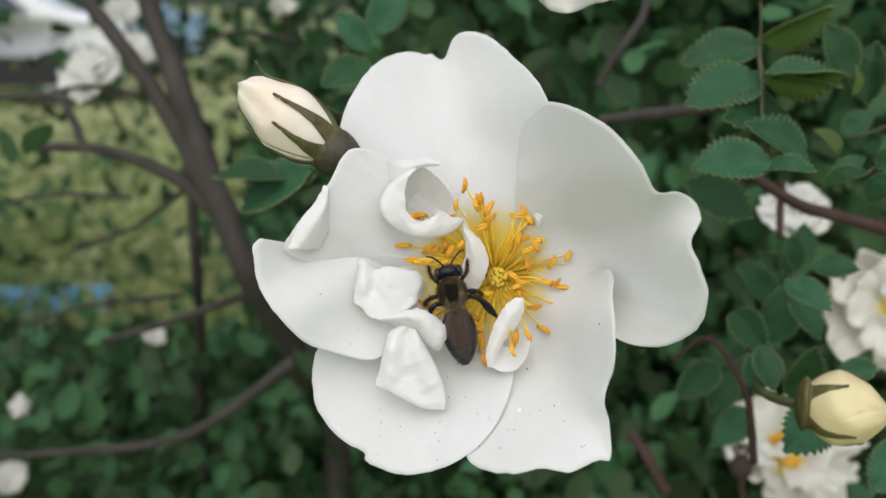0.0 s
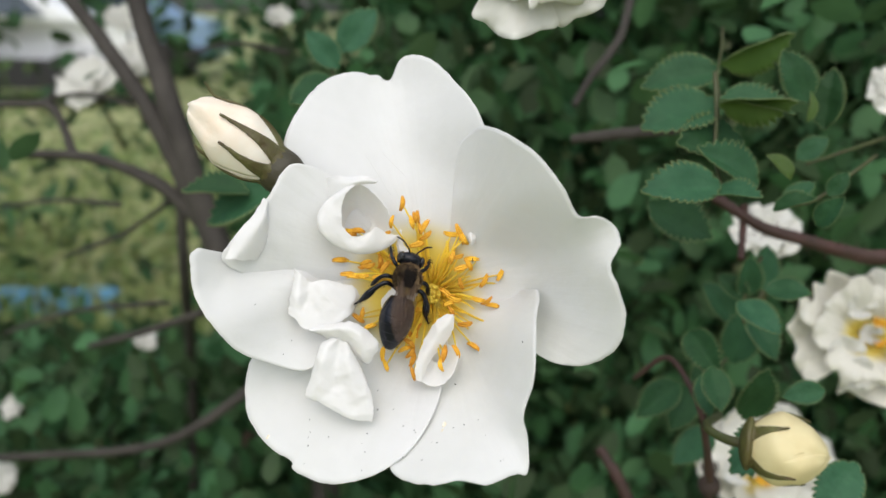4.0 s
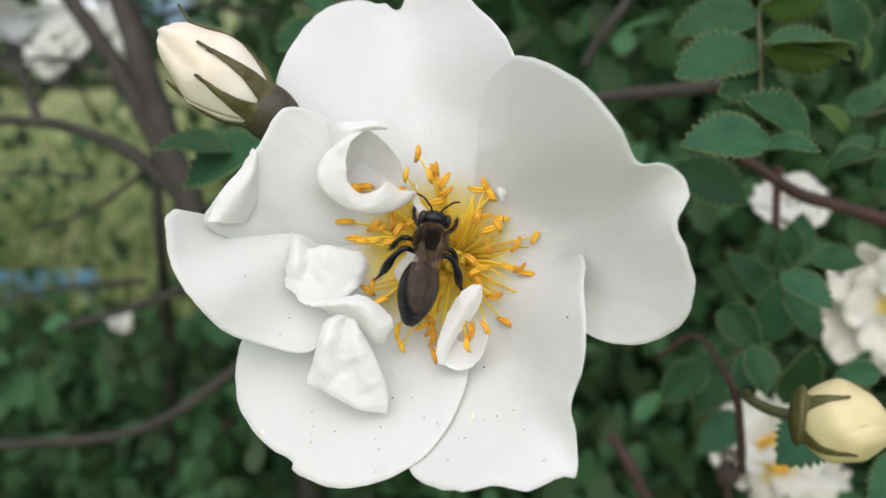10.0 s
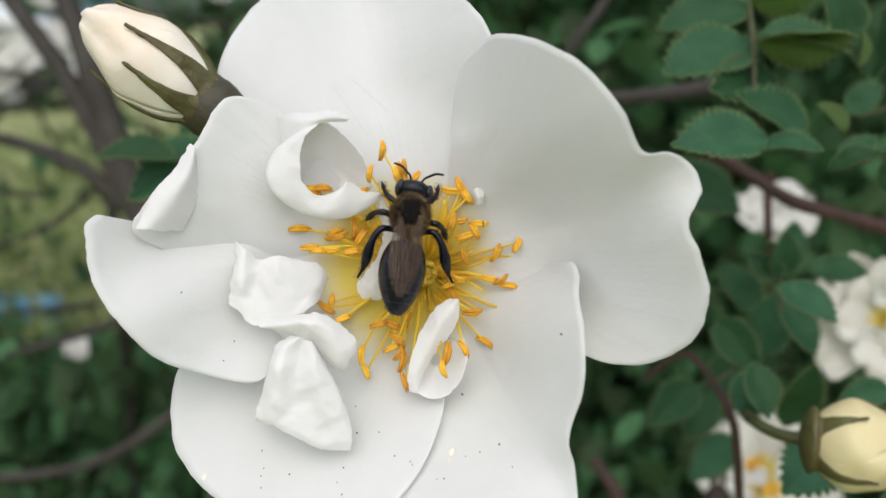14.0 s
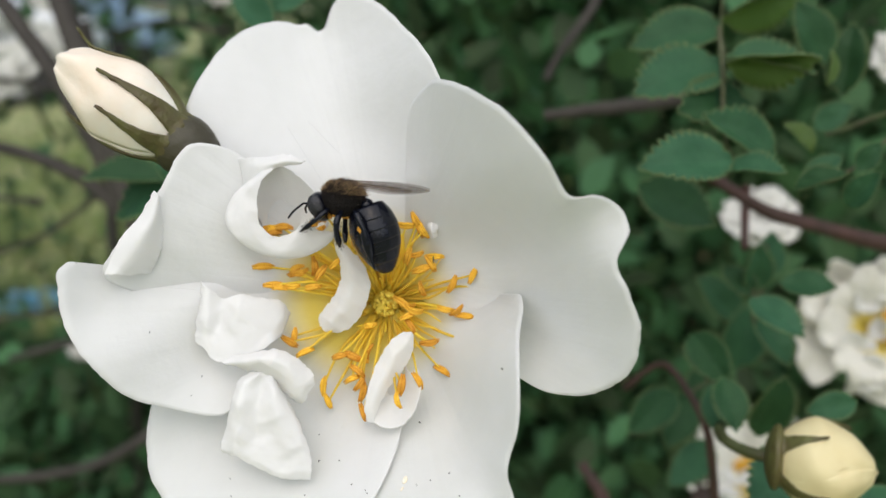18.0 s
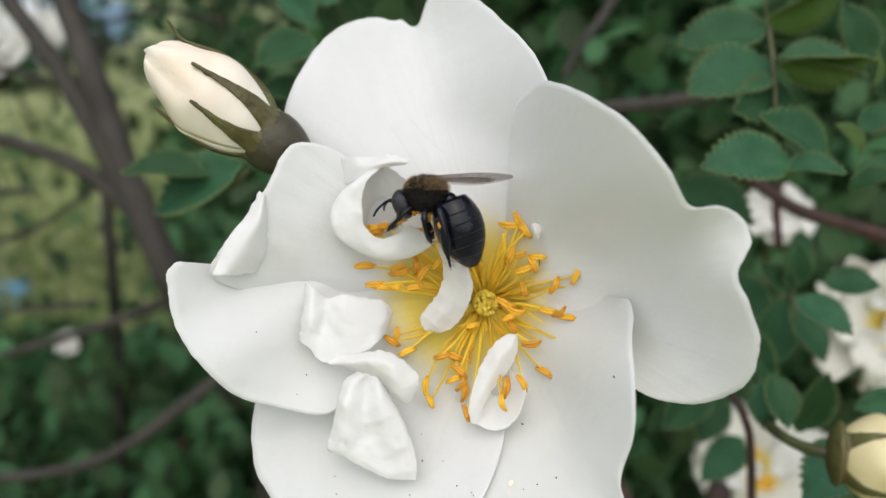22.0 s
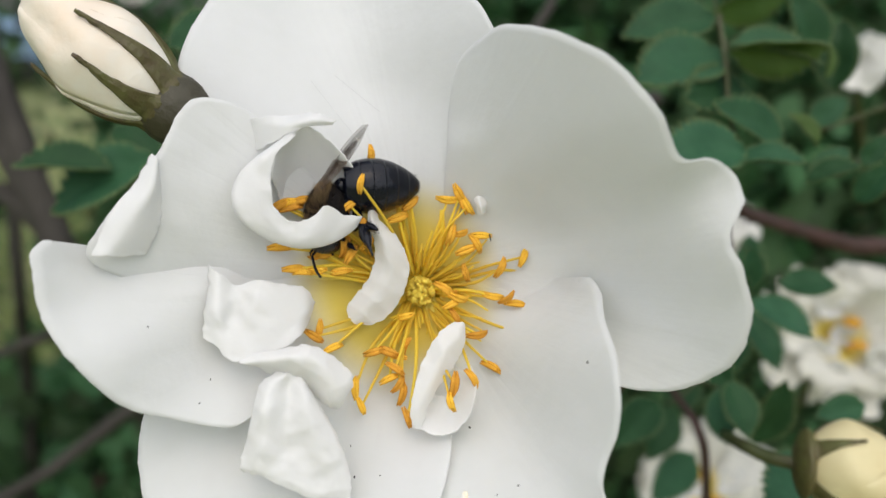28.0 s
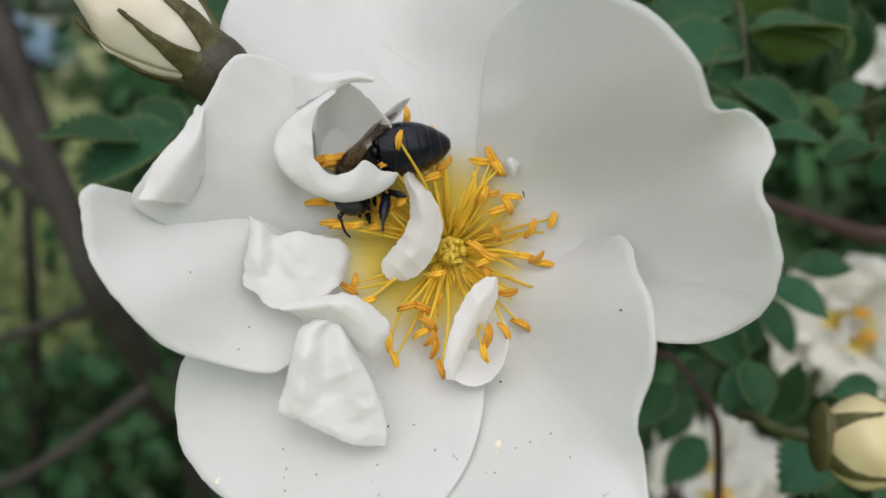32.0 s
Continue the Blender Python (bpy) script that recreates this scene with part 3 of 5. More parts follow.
    # a small one with a dark speck, and its cupped lower lobe
    inner(19,
        [(1.9, -3.4, 7.1), (0.6, -3.8, 7.3), (-0.6, -5.3, 7.4), (-1.6, -7.3, 7.6), (-2.3, -9.5, 7.8), (-2.5, -11.1, 7.9), (-2.2, -12.3, 7.8)],
        [(2.2, -3.4, 7.4), (1.4, -4.7, 7.9), (0.3, -6.2, 8.1), (-0.8, -8.3, 8.2), (-1.7, -10.2, 8.2), (-1.9, -11.4, 8.1), (-2.0, -12.3, 7.9)],
        [(2.4, -3.8, 7.1), (2.3, -5.4, 7.3), (1.5, -7.0, 7.4), (0.2, -8.5, 7.6), (-0.9, -10.4, 7.8), (-1.4, -11.8, 7.9), (-1.6, -12.5, 7.8)])
    inner(20,
        [(-2.1, -12.2, 7.9), (-0.5, -12.9, 8.3), (1.2, -12.6, 8.6), (2.5, -11.1, 8.7), (3.1, -8.9, 8.4), (2.9, -7.2, 7.6)],
        [(-1.4, -11.0, 7.2), (-0.1, -11.8, 7.2), (1.1, -11.5, 7.3), (2.0, -10.4, 7.4), (2.4, -8.8, 7.2), (2.1, -7.5, 6.8)],
        [(-0.8, -9.0, 6.6), (0.1, -9.9, 6.3), (1.0, -9.7, 6.3), (1.5, -8.9, 6.3), (1.6, -7.9, 6.3), (1.4, -6.8, 6.2)])
    # a scrap of petal among the stamens
    inner(23,
        [(3.9, 7.6, 4.2), (4.1, 6.9, 4.4), (4.3, 6.1, 4.2)],
        [(4.3, 7.7, 4.6), (4.4, 6.8, 5.0), (4.6, 6.1, 4.6)],
        [(4.9, 7.5, 4.3), (5.0, 6.9, 4.5), (4.9, 6.2, 4.2)])
    # silk that a spider left
    for ends in (((-6.7, 12.1, 8.5), (-10.6, 17.9, 4.5)), ((-4.9, 14.7, 8.0), (-8.5, 18.5, 4.0))):
        part("silk_thread", tube([ends[0], [(p + q) / 2 for p, q in zip(*ends)], ends[1]], [0.018, 0.018], 4, 6), SILK, rose)
    # pistils
    rng = random.Random(5)
    disc = part("flower_disc", ellipsoid((HEART[0], HEART[1], 0.3), (1.6, 1.6, 1.3), u=20, v=10), PISTIL, rose, "greenish yellow disc that carries the pistils")
    one = bpy.data.meshes.new("pistil")
    bm = ellipsoid((0, 0, 0), (0.24, 0.24, 0.5), u=8, v=6)
    bm.to_mesh(one)
    bm.free()
    for k in range(40):
        r, a = 1.15 * math.sqrt(rng.random()), rng.random() * 6.283
        part_of("pistil", one, PISTIL, disc).matrix_local = pose((HEART[0] + r * math.cos(a)) * MM, (HEART[1] + r * math.sin(a)) * MM, (1.7 - 0.35 * r + rng.random() * 0.6) * MM, rng.uniform(-50, 50), rng.uniform(-50, 50), 0)
    # stamens: place of the anther and the turn of its long axis, in four clusters
    upper = [(-6.5, 8.6, 7.1, 80), (-7.4, 6.9, 5.5, 35), (-3.8, 8.8, 4.0, 110), (-3.1, 9.4, 4.1, 95), (-2.1, 8.4, 4.0, 60), (-1.8, 7.1, 3.9, 40), (-2.9, 5.9, 3.9, 20), (-2.6, 7.9, 3.8, 100), (1.7, 7.5, 3.2, 175), (2.8, 7.9, 3.2, 120), (3.5, 6.9, 3.4, -58), (3.1, 7.3, 3.0, -70), (1.8, 4.1, 4.0, 72), (2.8, 4.4, 3.8, 15), (-7.9, 7.0, 3.2, 0), (-5.3, 11.5, 2.6, 85), (-3.4, 9.5, 2.8, -70)]
    near_side = [(4.7, 4.2, 3.6, -3), (4.3, 3.4, 3.4, -60), (3.3, 2.9, 3.8, 18), (6.5, 1.2, 3.6, 65), (8.7, 2.2, 3.4, 65), (10.9, 0.8, 2.6, 10), (5.7, -1.4, 4.0, -8), (7.8, -2.1, 3.8, -8), (8.8, -5.0, 4.4, 75), (4.1, -4.8, 4.6, 8), (2.6, -1.5, 4.2, -10), (1.3, -0.7, 4.0, -40), (1.8, -2.0, 4.2, 20), (2.1, -3.1, 4.0, -60)]
    lower = [(5.3, -7.7, 4.4, -30), (2.9, -8.2, 8.2, -62), (0.8, -10.0, 9.0, -75), (1.2, -8.6, 8.6, 80), (-2.7, -11.5, 7.4, -72), (-3.5, -7.5, 5.2, -35), (-3.2, -8.9, 5.4, 55), (-4.0, -8.4, 5.0, 20), (-6.5, -10.8, 5.0, -68), (-7.0, -9.1, 4.8, 85), (-2.9, -9.7, 5.3, 80), (-5.4, -6.1, 4.6, 15), (-4.1, -6.1, 4.4, -20)]
    far_side = [(-10.5, -4.6, 4.4, -35), (-10.1, -4.0, 4.2, 80), (-8.9, -5.6, 4.6, 20), (-12.1, 1.4, 4.6, 2), (-11.6, 1.1, 4.8, -3), (-10.3, 1.2, 4.6, 5), (-8.2, 1.1, 4.4, 8), (-7.2, 2.7, 4.6, 55), (-7.9, 3.2, 4.4, 90), (-9.5, 2.6, 4.0, 20), (-12.5, 6.8, 3.8, 10), (-13.5, 7.0, 3.8, 30), (-13.4, 3.3, 3.5, 0), (-10.3, 2.5, 3.5, 30), (-11.4, 7.4, 3.8, 5), (-13.0, 7.1, 3.6, 25), (-10.0, 3.1, 3.4, 20)]
    anthers = [anther_mesh(rng.random() * 9) for k in range(5)]

    def filament(u, v, high, thick):
        du, dv = u - HEART[0], v - HEART[1]
        reach = math.hypot(du, dv)
        c, d = du / reach, dv / reach
        r0 = min(1.3 + 1.0 * rng.random(), reach * 0.6)
        bend = rng.uniform(-0.09, 0.09) * reach
        mid = (HEART[0] + c * (r0 + reach) * 0.52 - d * bend, HEART[1] + d * (r0 + reach) * 0.52 + c * bend, 1.0 + (high - 1) * 0.66)
        return part("filament", tube([(HEART[0] + c * r0, HEART[1] + d * r0, 0.7), mid, (u, v, high)], [thick, thick * 0.8, thick * 0.55], 6, 9), FILAMENT, rose)

    filament(1.2, 6.6, 2.8, 0.42)
    for k, (u, v, high, turn) in enumerate(upper + near_side + lower + far_side):
        filament(u, v, high, 0.19)
        an = part_of("anther", anthers[k % 5], ANTHER, rose)
        an.matrix_local = pose(u * MM, v * MM, high * MM, rng.uniform(-30, 30), rng.uniform(-25, 25), turn) @ Matrix.Scale(rng.uniform(0.78, 1.02), 4)
    # spent stamens that have dropped their anthers, thick about the pistils
    for k in range(62):
        turn, reach = radians(k * 137.5 + rng.uniform(-14, 14)), 2.6 + 5.2 * rng.random() ** 1.3
        filament(HEART[0] + reach * math.cos(turn), HEART[1] + reach * math.sin(turn), 1.4 + 0.26 * reach + 0.9 * rng.random(), 0.15)
        if k % 7 == 0:
            an = part_of("anther", anthers[k % 5], ANTHER, rose)
            an.matrix_local = pose((HEART[0] + reach * math.cos(turn)) * MM, (HEART[1] + reach * math.sin(turn)) * MM, (2.2 + 0.26 * reach) * MM, rng.uniform(-40, 40), rng.uniform(-40, 40), rng.uniform(0, 180)) @ Matrix.Scale(0.8, 4)
    # specks and stains lie on the petals
    def on(petal_ob, p):
        verts = petal_ob.data.vertices
        co, way = np.empty(len(verts) * 3), np.empty(len(verts) * 3)
        verts.foreach_get("co", co)
        verts.foreach_get("normal", way)
        co, way = co.reshape(-1, 3) / MM, way.reshape(-1, 3)
        k = int(np.argmin(np.hypot(co[:, 0] - p[0], co[:, 1] - p[1]) - 0.4 * co[:, 2] * (way[:, 2] > 0)))
        close = np.where((way[:, 2] > 0.1) & (np.hypot(co[:, 0] - p[0], co[:, 1] - p[1]) < 0.9))[0]
        if len(close):
            k = int(close[np.argmin(np.hypot(co[close, 0] - p[0], co[close, 1] - p[1]))])
        n = Vector(way[k])
        return Matrix.Translation((Vector(co[k]) + n * 0.012) * MM) @ n.to_track_quat("Z", "Y").to_matrix().to_4x4() @ pose(0, 0, 0, 0, 0, p[0] * 40)

    def spot(name, m, size, mat, label=""):
        part(name, ellipsoid((0, 0, 0), (size, size * 0.55, 0.025 if mat is STAIN else 0.08), u=12, v=6), mat, rose, label).matrix_local = m

    spot("speck", pose(*[c * MM for c in (-0.8, -7.5, 7.7)]), 0.22, SPECK)
    for p in [(-7.5, -14.2, 10.8), (-9.2, -15.2, 10.8), (-7.2, -16.6, 11.8), (-3.6, -17.8, 12.8), (-11.1, -12.9, 9.3), (-5.1, -16.4, 11.8), (-13.5, -20.0, 10.7)]:
        spot("speck", on(low_petal, p), 0.07 + 0.06 * rng.random(), SPECK)
    for k in range(16):
        p = (-9 + 8 * math.sin(k * 2.1), -20.5 + 2.8 * math.cos(k * 3.7), 11.5)
        spot("speck", on(low_petal, p), 0.05 + 0.05 * rng.random(), SPECK)
    for k in range(9):
        p = (4 + 5.5 * math.sin(k * 1.7), -19.5 + 2.2 * math.cos(k * 2.9), 18)
        spot("speck", on(side_petal, p), 0.05 + 0.04 * rng.random(), SPECK)
    for p in [(10.7, -6.3, 13.1), (3.0, -13.1, 9.9), (5.7, -16.3, 14.0)]:
        spot("speck", on(side_petal, p), 0.09 + 0.06 * rng.random(), SPECK)
    for p in [(-19.2, -7.6, 6.7), (-20.2, -9.7, 6.7), (-23.7, -3.0, 6.6)]:
        spot("speck", on(left_petal, p), 0.07 + 0.05 * rng.random(), SPECK)
    stain = [(1.6, -17.6, 14.9), (1.3, -18.0, 14.9)]
    spot("stain", on(side_petal, stain[0]), 0.5, STAIN, "dried yellow pollen stain")
    spot("stain", on(side_petal, stain[1]), 0.28, STAIN, "dried yellow pollen stain")
    spot("stain", on(low_petal, (-21.4, -20.4, 7)), 0.35, STAIN, "tan blemish at the petal's edge")
    part("hair", tube([(4.5, 4.2, 8.1), (4.5, 3.9, 8.4), (4.5, 3.6, 8.6)], [0.06, 0.07, 0.04], 5, 8), SPECK, rose)
    # receptacle and stalk behind
    part("receptacle", ellipsoid((0.6, 0.2, -0.3), (6.0, 6.0, 0.8), u=28, v=10), PETAL, rose, "yellow base of the petals")
    part("hip", ellipsoid((0, -0.5, -4.5), (3.2, 3.2, 4.2)), HIP, rose)
    part("stalk", tube([(0, -0.5, -6), (1.5, -3, -16), (6, -14, -32), (16, -32, -58)], [1.0, 0.9, 1.2, 1.4], 8, 18), GREEN_STEM, rose)
    return rose, (curl,), (top_petal, right_petal)


def anther_mesh(seed):
    """A curved, two-lobed pollen sac, about two millimetres long."""
    bm = bmesh.new()
    bend = 0.25 + 0.35 * abs(math.sin(seed * 3))
    for side in (-0.17, 0.17):
        tube([(-1.15, side * 0.7, -bend), (-0.4, side, 0.05), (0.4, side, 0.1), (1.15, side * 0.6, -bend * 0.8)], [0.09, 0.23, 0.24, 0.07], 6, 8, bm)
    me = bpy.data.meshes.new("anther")
    bm.to_mesh(me)
    bm.free()
    return me


# ---- leaves ----
def leaflet_mesh(length=14.0, width=9.5, teeth=11, fold=0.18, droop=0.12, seed=0):
    """A serrated oval leaflet along +y, its upper face to +z, folded a little along the midrib, and its pale rim. Millimetres."""
    n = teeth * 3
    rows = []
    for k in range(n + 1):
        t = k / n
        w = 0.5 * width * (math.sin(math.pi * min(1, t * 1.02) ** 0.88) ** 0.72 if t < 0.98 else 0.03)
        if 0.12 < t < 0.97:
            w += width * (-0.05, 0.015, 0.075)[k % 3] * min(1.0, 3.5 * (1 - t))
        w = max(w, 0.1)
        row = []
        for u in (-1, -0.72, -0.4, -0.05, 0.05, 0.4, 0.72, 1):
            x, y = u * w, t * length
            z = abs(x) * fold - droop * length * t * t + 0.2 * math.sin(t * 34 - abs(u) * 6) * abs(u) * (1.15 - abs(u))
            z += 0.7 * noise.noise(Vector((x * 0.16, y * 0.16, seed))) - (0.14 if abs(u) < 0.1 else 0.0)
            row.append((x * MM, (y + (0.62 if k % 3 == 2 and abs(u) == 1 else 0)) * MM, z * MM))
        rows.append(row)
    bm = grid_mesh(rows, 0.16 * MM)
    me = bpy.data.meshes.new("leaflet")
    bm.to_mesh(me)
    bm.free()
    path = [r[0] for r in rows] + [r[-1] for r in rows[::-1]]
    rim = bmesh.new()
    for a, b in zip(path, path[1:]):
        d = (Vector(b) - Vector(a)).normalized().cross(Vector((0, 0, 1))) * 0.055 * MM
        up = Vector((0, 0, 0.11 * MM))
        quad = [rim.verts.new(Vector(a) + q) for q in (d + up, -d + up, -d - up, d - up)] + [rim.verts.new(Vector(b) + q) for q in (d + up, -d + up, -d - up, d - up)]
        for f in ((0, 1, 5, 4), (1, 2, 6, 5), (2, 3, 7, 6), (3, 0, 4, 7)):
            rim.faces.new([quad[q] for q in f])
    edge = bpy.data.meshes.new("edge")
    rim.to_mesh(edge)
    rim.free()
    return me, edge


PAIRS = [leaflet_mesh(14, w, 12, f, d, s) for s, (w, f, d) in enumerate(((7.6, 0.34, 0.08), (7.8, 0.55, 0.14), (8.8, 0.26, 0.05), (7.6, 0.65, 0.2)))]
LEAFLETS, EDGES = [p[0] for p in PAIRS], [p[1] for p in PAIRS]
LEAFLETS_BRIGHT = [me.copy() for me in LEAFLETS]


def aim(base, tip, face):
    """Pose and scale factor that lay a 14 mm leaflet from base to tip with its upper side towards face."""
    b, t = Vector(base), Vector(tip)
    y = (t - b).normalized()
    z = (Vector(face) - y * Vector(face).dot(y)).normalized()
    x = y.cross(z)
    m = Matrix((x, y, z)).transposed().to_4x4()
    m.translation = b * MM
    return m, (t - b).length / 14.0


def leaf_spray(stalk, leaflets, label, mat=LEAF, thick=0.45):
    """A compound leaf: a stalk and leaflets given by base, tip and the way their faces look, in rig millimetres."""
    root = RIG @ pose(*[c * MM for c in stalk[0]])
    leaf = thing("rose_leaf", root, label, "leaf", "rose leaves")
    o = np.array(stalk[0])
    part("stalk", tube([np.array(p) - o for p in stalk], [thick, thick * 0.7], 6, 12), GREEN_STEM, leaf)
    for k, (base, tip, face, kind) in enumerate(leaflets):
        m, s = aim(np.array(base) - o, np.array(tip) - o, face)
        src = LEAFLETS_BRIGHT if kind >= 10 else LEAFLETS
        ob = part_of("leaflet", src[kind % 10], LEAF_BRIGHT if kind >= 10 else mat, leaf)
        ob.matrix_local = m @ Matrix.Diagonal((s, s, s, 1))
        part_of("edge", EDGES[kind % 10], LEAF_EDGE, ob, "pale toothed edge")
    return leaf


def build_leaves():
    L = "dark green serrated rose leaf on its stalk"
    leaf_spray([(58.2, 157.0, 37.3), (57.7, 154.0, 28.3), (56.6, 151.0, 20.6), (56.9, 148.0, 15.1)], [
        ((56.1, 146.0, 15.1), (42.0, 142.0, 14.1), (-0.05, -0.85, 0.5), 0),
        ((54.5, 147.0, 13.3), (60.5, 139.0, 13.6), (0.1, -0.75, 0.65), 1),
        ((50.4, 176.0, 13.8), (62.8, 172.0, 6.8), (-0.1, -0.85, 0.4), 2),
        ((64.0, 150.0, 15.5), (53.4, 147.0, 22.4), (0.25, -0.85, 0.4), 1),
        ((63.4, 157.0, 25.0), (50.0, 150.0, 23.2), (-0.1, -0.9, 0.35), 2)], L)
    leaf_spray([(64.2, 172.0, 50.0), (62.8, 168.0, 44.6), (59.6, 160.0, 37.8), (58.6, 155.0, 31.3)], [
        ((59.2, 158.0, 32.2), (44.2, 154.0, 26.5), (0, -0.8, 0.6), 2),
        ((57.4, 152.0, 30.6), (68.9, 146.0, 28.8), (0, -0.5, -0.8), 11),
        ((57.9, 153.5, 31.3), (69.2, 147.5, 30.0), (0, -0.7, 0.7), 3),
        ((61.7, 165.0, 39.5), (46.4, 165.0, 36.6), (0, -0.85, 0.5), 0),
        ((62.5, 168.0, 41.7), (76.6, 165.0, 45.7), (0, -0.5, -0.8), 11)], L, LEAF, 0.28)
    leaf_spray([(98.0, 172.0, 27.8), (87.0, 165.0, 24.2), (80.5, 161.0, 21.9), (76.3, 159.0, 20.6)], [
        ((76.9, 160.0, 32.4), (71.4, 158.0, 41.8), (-0.1, -0.9, 0.3), 2),
        ((82.3, 165.0, 28.1), (83.3, 164.0, 40.1), (-0.6, -0.7, 0.3), 0),
        ((75.3, 157.0, 28.2), (76.4, 156.0, 33.7), (0.6, -0.7, 0.2), 11),
        ((74.8, 160.0, 21.6), (80.0, 158.0, 25.5), (0, -0.9, 0.4), 2),
        ((70.6, 152.0, 16.8), (66.5, 150.0, 21.4), (0.4, -0.8, 0.3), 13)], L)
    leaf_spray([(90.0, 160.0, 22.6), (82.8, 155.0, 18.3), (74.0, 150.0, 13.0), (67.3, 148.0, 11.7)], [
        ((65.7, 147.0, 10.9), (70.6, 142.0, 13.3), (0.1, -0.75, 0.65), 1),
        ((68.4, 150.0, 11.9), (73.2, 148.0, 16.2), (-0.2, -0.85, 0.5), 0),
        ((73.4, 147.0, 8.3), (75.4, 142.0, 12.9), (0.1, -0.8, 0.6), 1),
        ((76.6, 150.0, 13.9), (79.2, 148.0, 18.0), (0, -0.9, 0.4), 2)], L)
    leaf_spray([(77.5, 185.0, 3.0), (72.4, 176.0, -1.5), (67.9, 168.0, -6.5), (67.4, 166.0, -10.4)], [
        ((70.0, 172.0, -5.4), (69.2, 168.0, 2.7), (0.1, -0.9, 0.3), 2),
        ((69.6, 170.0, -5.7), (64.1, 172.0, -0.6), (-0.2, -0.9, 0.3), 0),
        ((69.1, 160.0, -3.3), (76.4, 156.0, -3.6), (0, -0.8, 0.6), 2),
        ((63.3, 158.0, -5.7), (68.9, 151.0, -10.5), (0.1, -0.9, 0.3), 0),
        ((70.9, 175.0, -8.3), (76.6, 172.0, -17.9), (0.2, -0.9, 0.2), 0)], L)
    leaf_spray([(61.7, 176.0, -18.4), (58.9, 166.0, -18.8), (58.1, 158.0, -19.4), (57.3, 153.0, -20.3)], [
        ((56.6, 165.0, -11.9), (59.3, 157.0, -18.8), (-0.5, -0.7, 0.5), 3),
        ((57.1, 153.0, -17.3), (57.9, 149.0, -24.7), (0.1, -0.9, 0.35), 2),
        ((57.4, 157.0, -18.9), (57.4, 155.0, -26.7), (-0.6, -0.7, 0.3), 0),
        ((67.4, 165.0, -29.0), (70.3, 160.0, -18.8), (0.2, -0.9, 0.3), 2),
        ((68.6, 152.0, -28.5), (58.9, 146.0, -34.6), (0, -0.9, 0.4), 2),
        ((77.0, 151.0, -21.0), (69.5, 151.0, -22.2), (0, -0.9, 0.4), 0),
        ((82.4, 150.0, -33.6), (74.6, 148.0, -42.3), (0, -0.9, 0.4), 2)], L)
    leaf_spray([(86.0, 205.0, -4.0), (79.0, 198.0, -12.0), (72.0, 192.0, -21.0), (63.0, 188.0, -26.0)], [
        ((79.2, 190.0, -4.4), (80.1, 188.0, 5.6), (0.1, -0.9, 0.3), 2),
        ((72.5, 188.0, -20.8), (75.2, 184.0, -7.6), (-0.2, -0.9, 0.3), 1),
        ((76.6, 196.0, -12.3), (67.7, 194.0, -2.9), (0.1, -0.9, 0.3), 0),
        ((60.1, 186.0, -25.1), (50.4, 182.0, -31.6), (0, -0.8, 0.5), 1),
        ((64.0, 190.0, -25.7), (58.6, 186.0, -35.6), (0.2, -0.9, 0.3), 2),
        ((68.9, 190.0, -35.9), (59.2, 186.0, -42.8), (0, -0.8, 0.5), 0),
        ((71.8, 196.0, -20.6), (66.4, 196.0, -30.1), (-0.3, -0.9, 0.3), 2)], "dark green rose leaf in the shade of the bush")
    leaf_spray([(-24.7, 166.0, 14.4), (-27.2, 168.0, 12.4), (-32.1, 170.0, 10.8)], [
        ((-31.9, 169.0, 13.6), (-45.6, 169.0, 15.5), (0.0, -0.6, 0.8), 1),
        ((-25.9, 168.0, 15.7), (-41.6, 172.0, 8.3), (-0.1, -0.8, 0.5), 0),
        ((-25.6, 172.0, 16.1), (-33.2, 176.0, 21.7), (0.0, -0.8, 0.5), 2)], "dark green serrated rose leaf below a bud")
    leaf_spray([(-9.8, 175.0, 26.8), (-14.4, 175.0, 35.0), (-18.2, 178.0, 45.0)], [
        ((-14.9, 174.0, 38.2), (-23.6, 168.0, 32.5), (-0.1, -0.9, 0.3), 2),
        ((-15.1, 176.0, 41.0), (-21.8, 174.0, 48.6), (-0.1, -0.9, 0.3), 0),
        ((-15.2, 178.0, 45.0), (-7.5, 176.0, 53.9), (0.1, -0.9, 0.3), 2),
        ((-15.7, 176.0, 29.3), (-23.6, 174.0, 29.6), (0, -0.9, 0.4), 2)], L)


BLADE = np.array([(0, 0, 0), (2.9, 2, 0.7), (4.3, 5.5, 0.8), (3.4, 10, 0.2), (0, 14, -1.1), (-3.4, 10, 0.2), (-4.3, 5.5, 0.8), (-2.9, 2, 0.7), (0, 6.5, -0.3)])


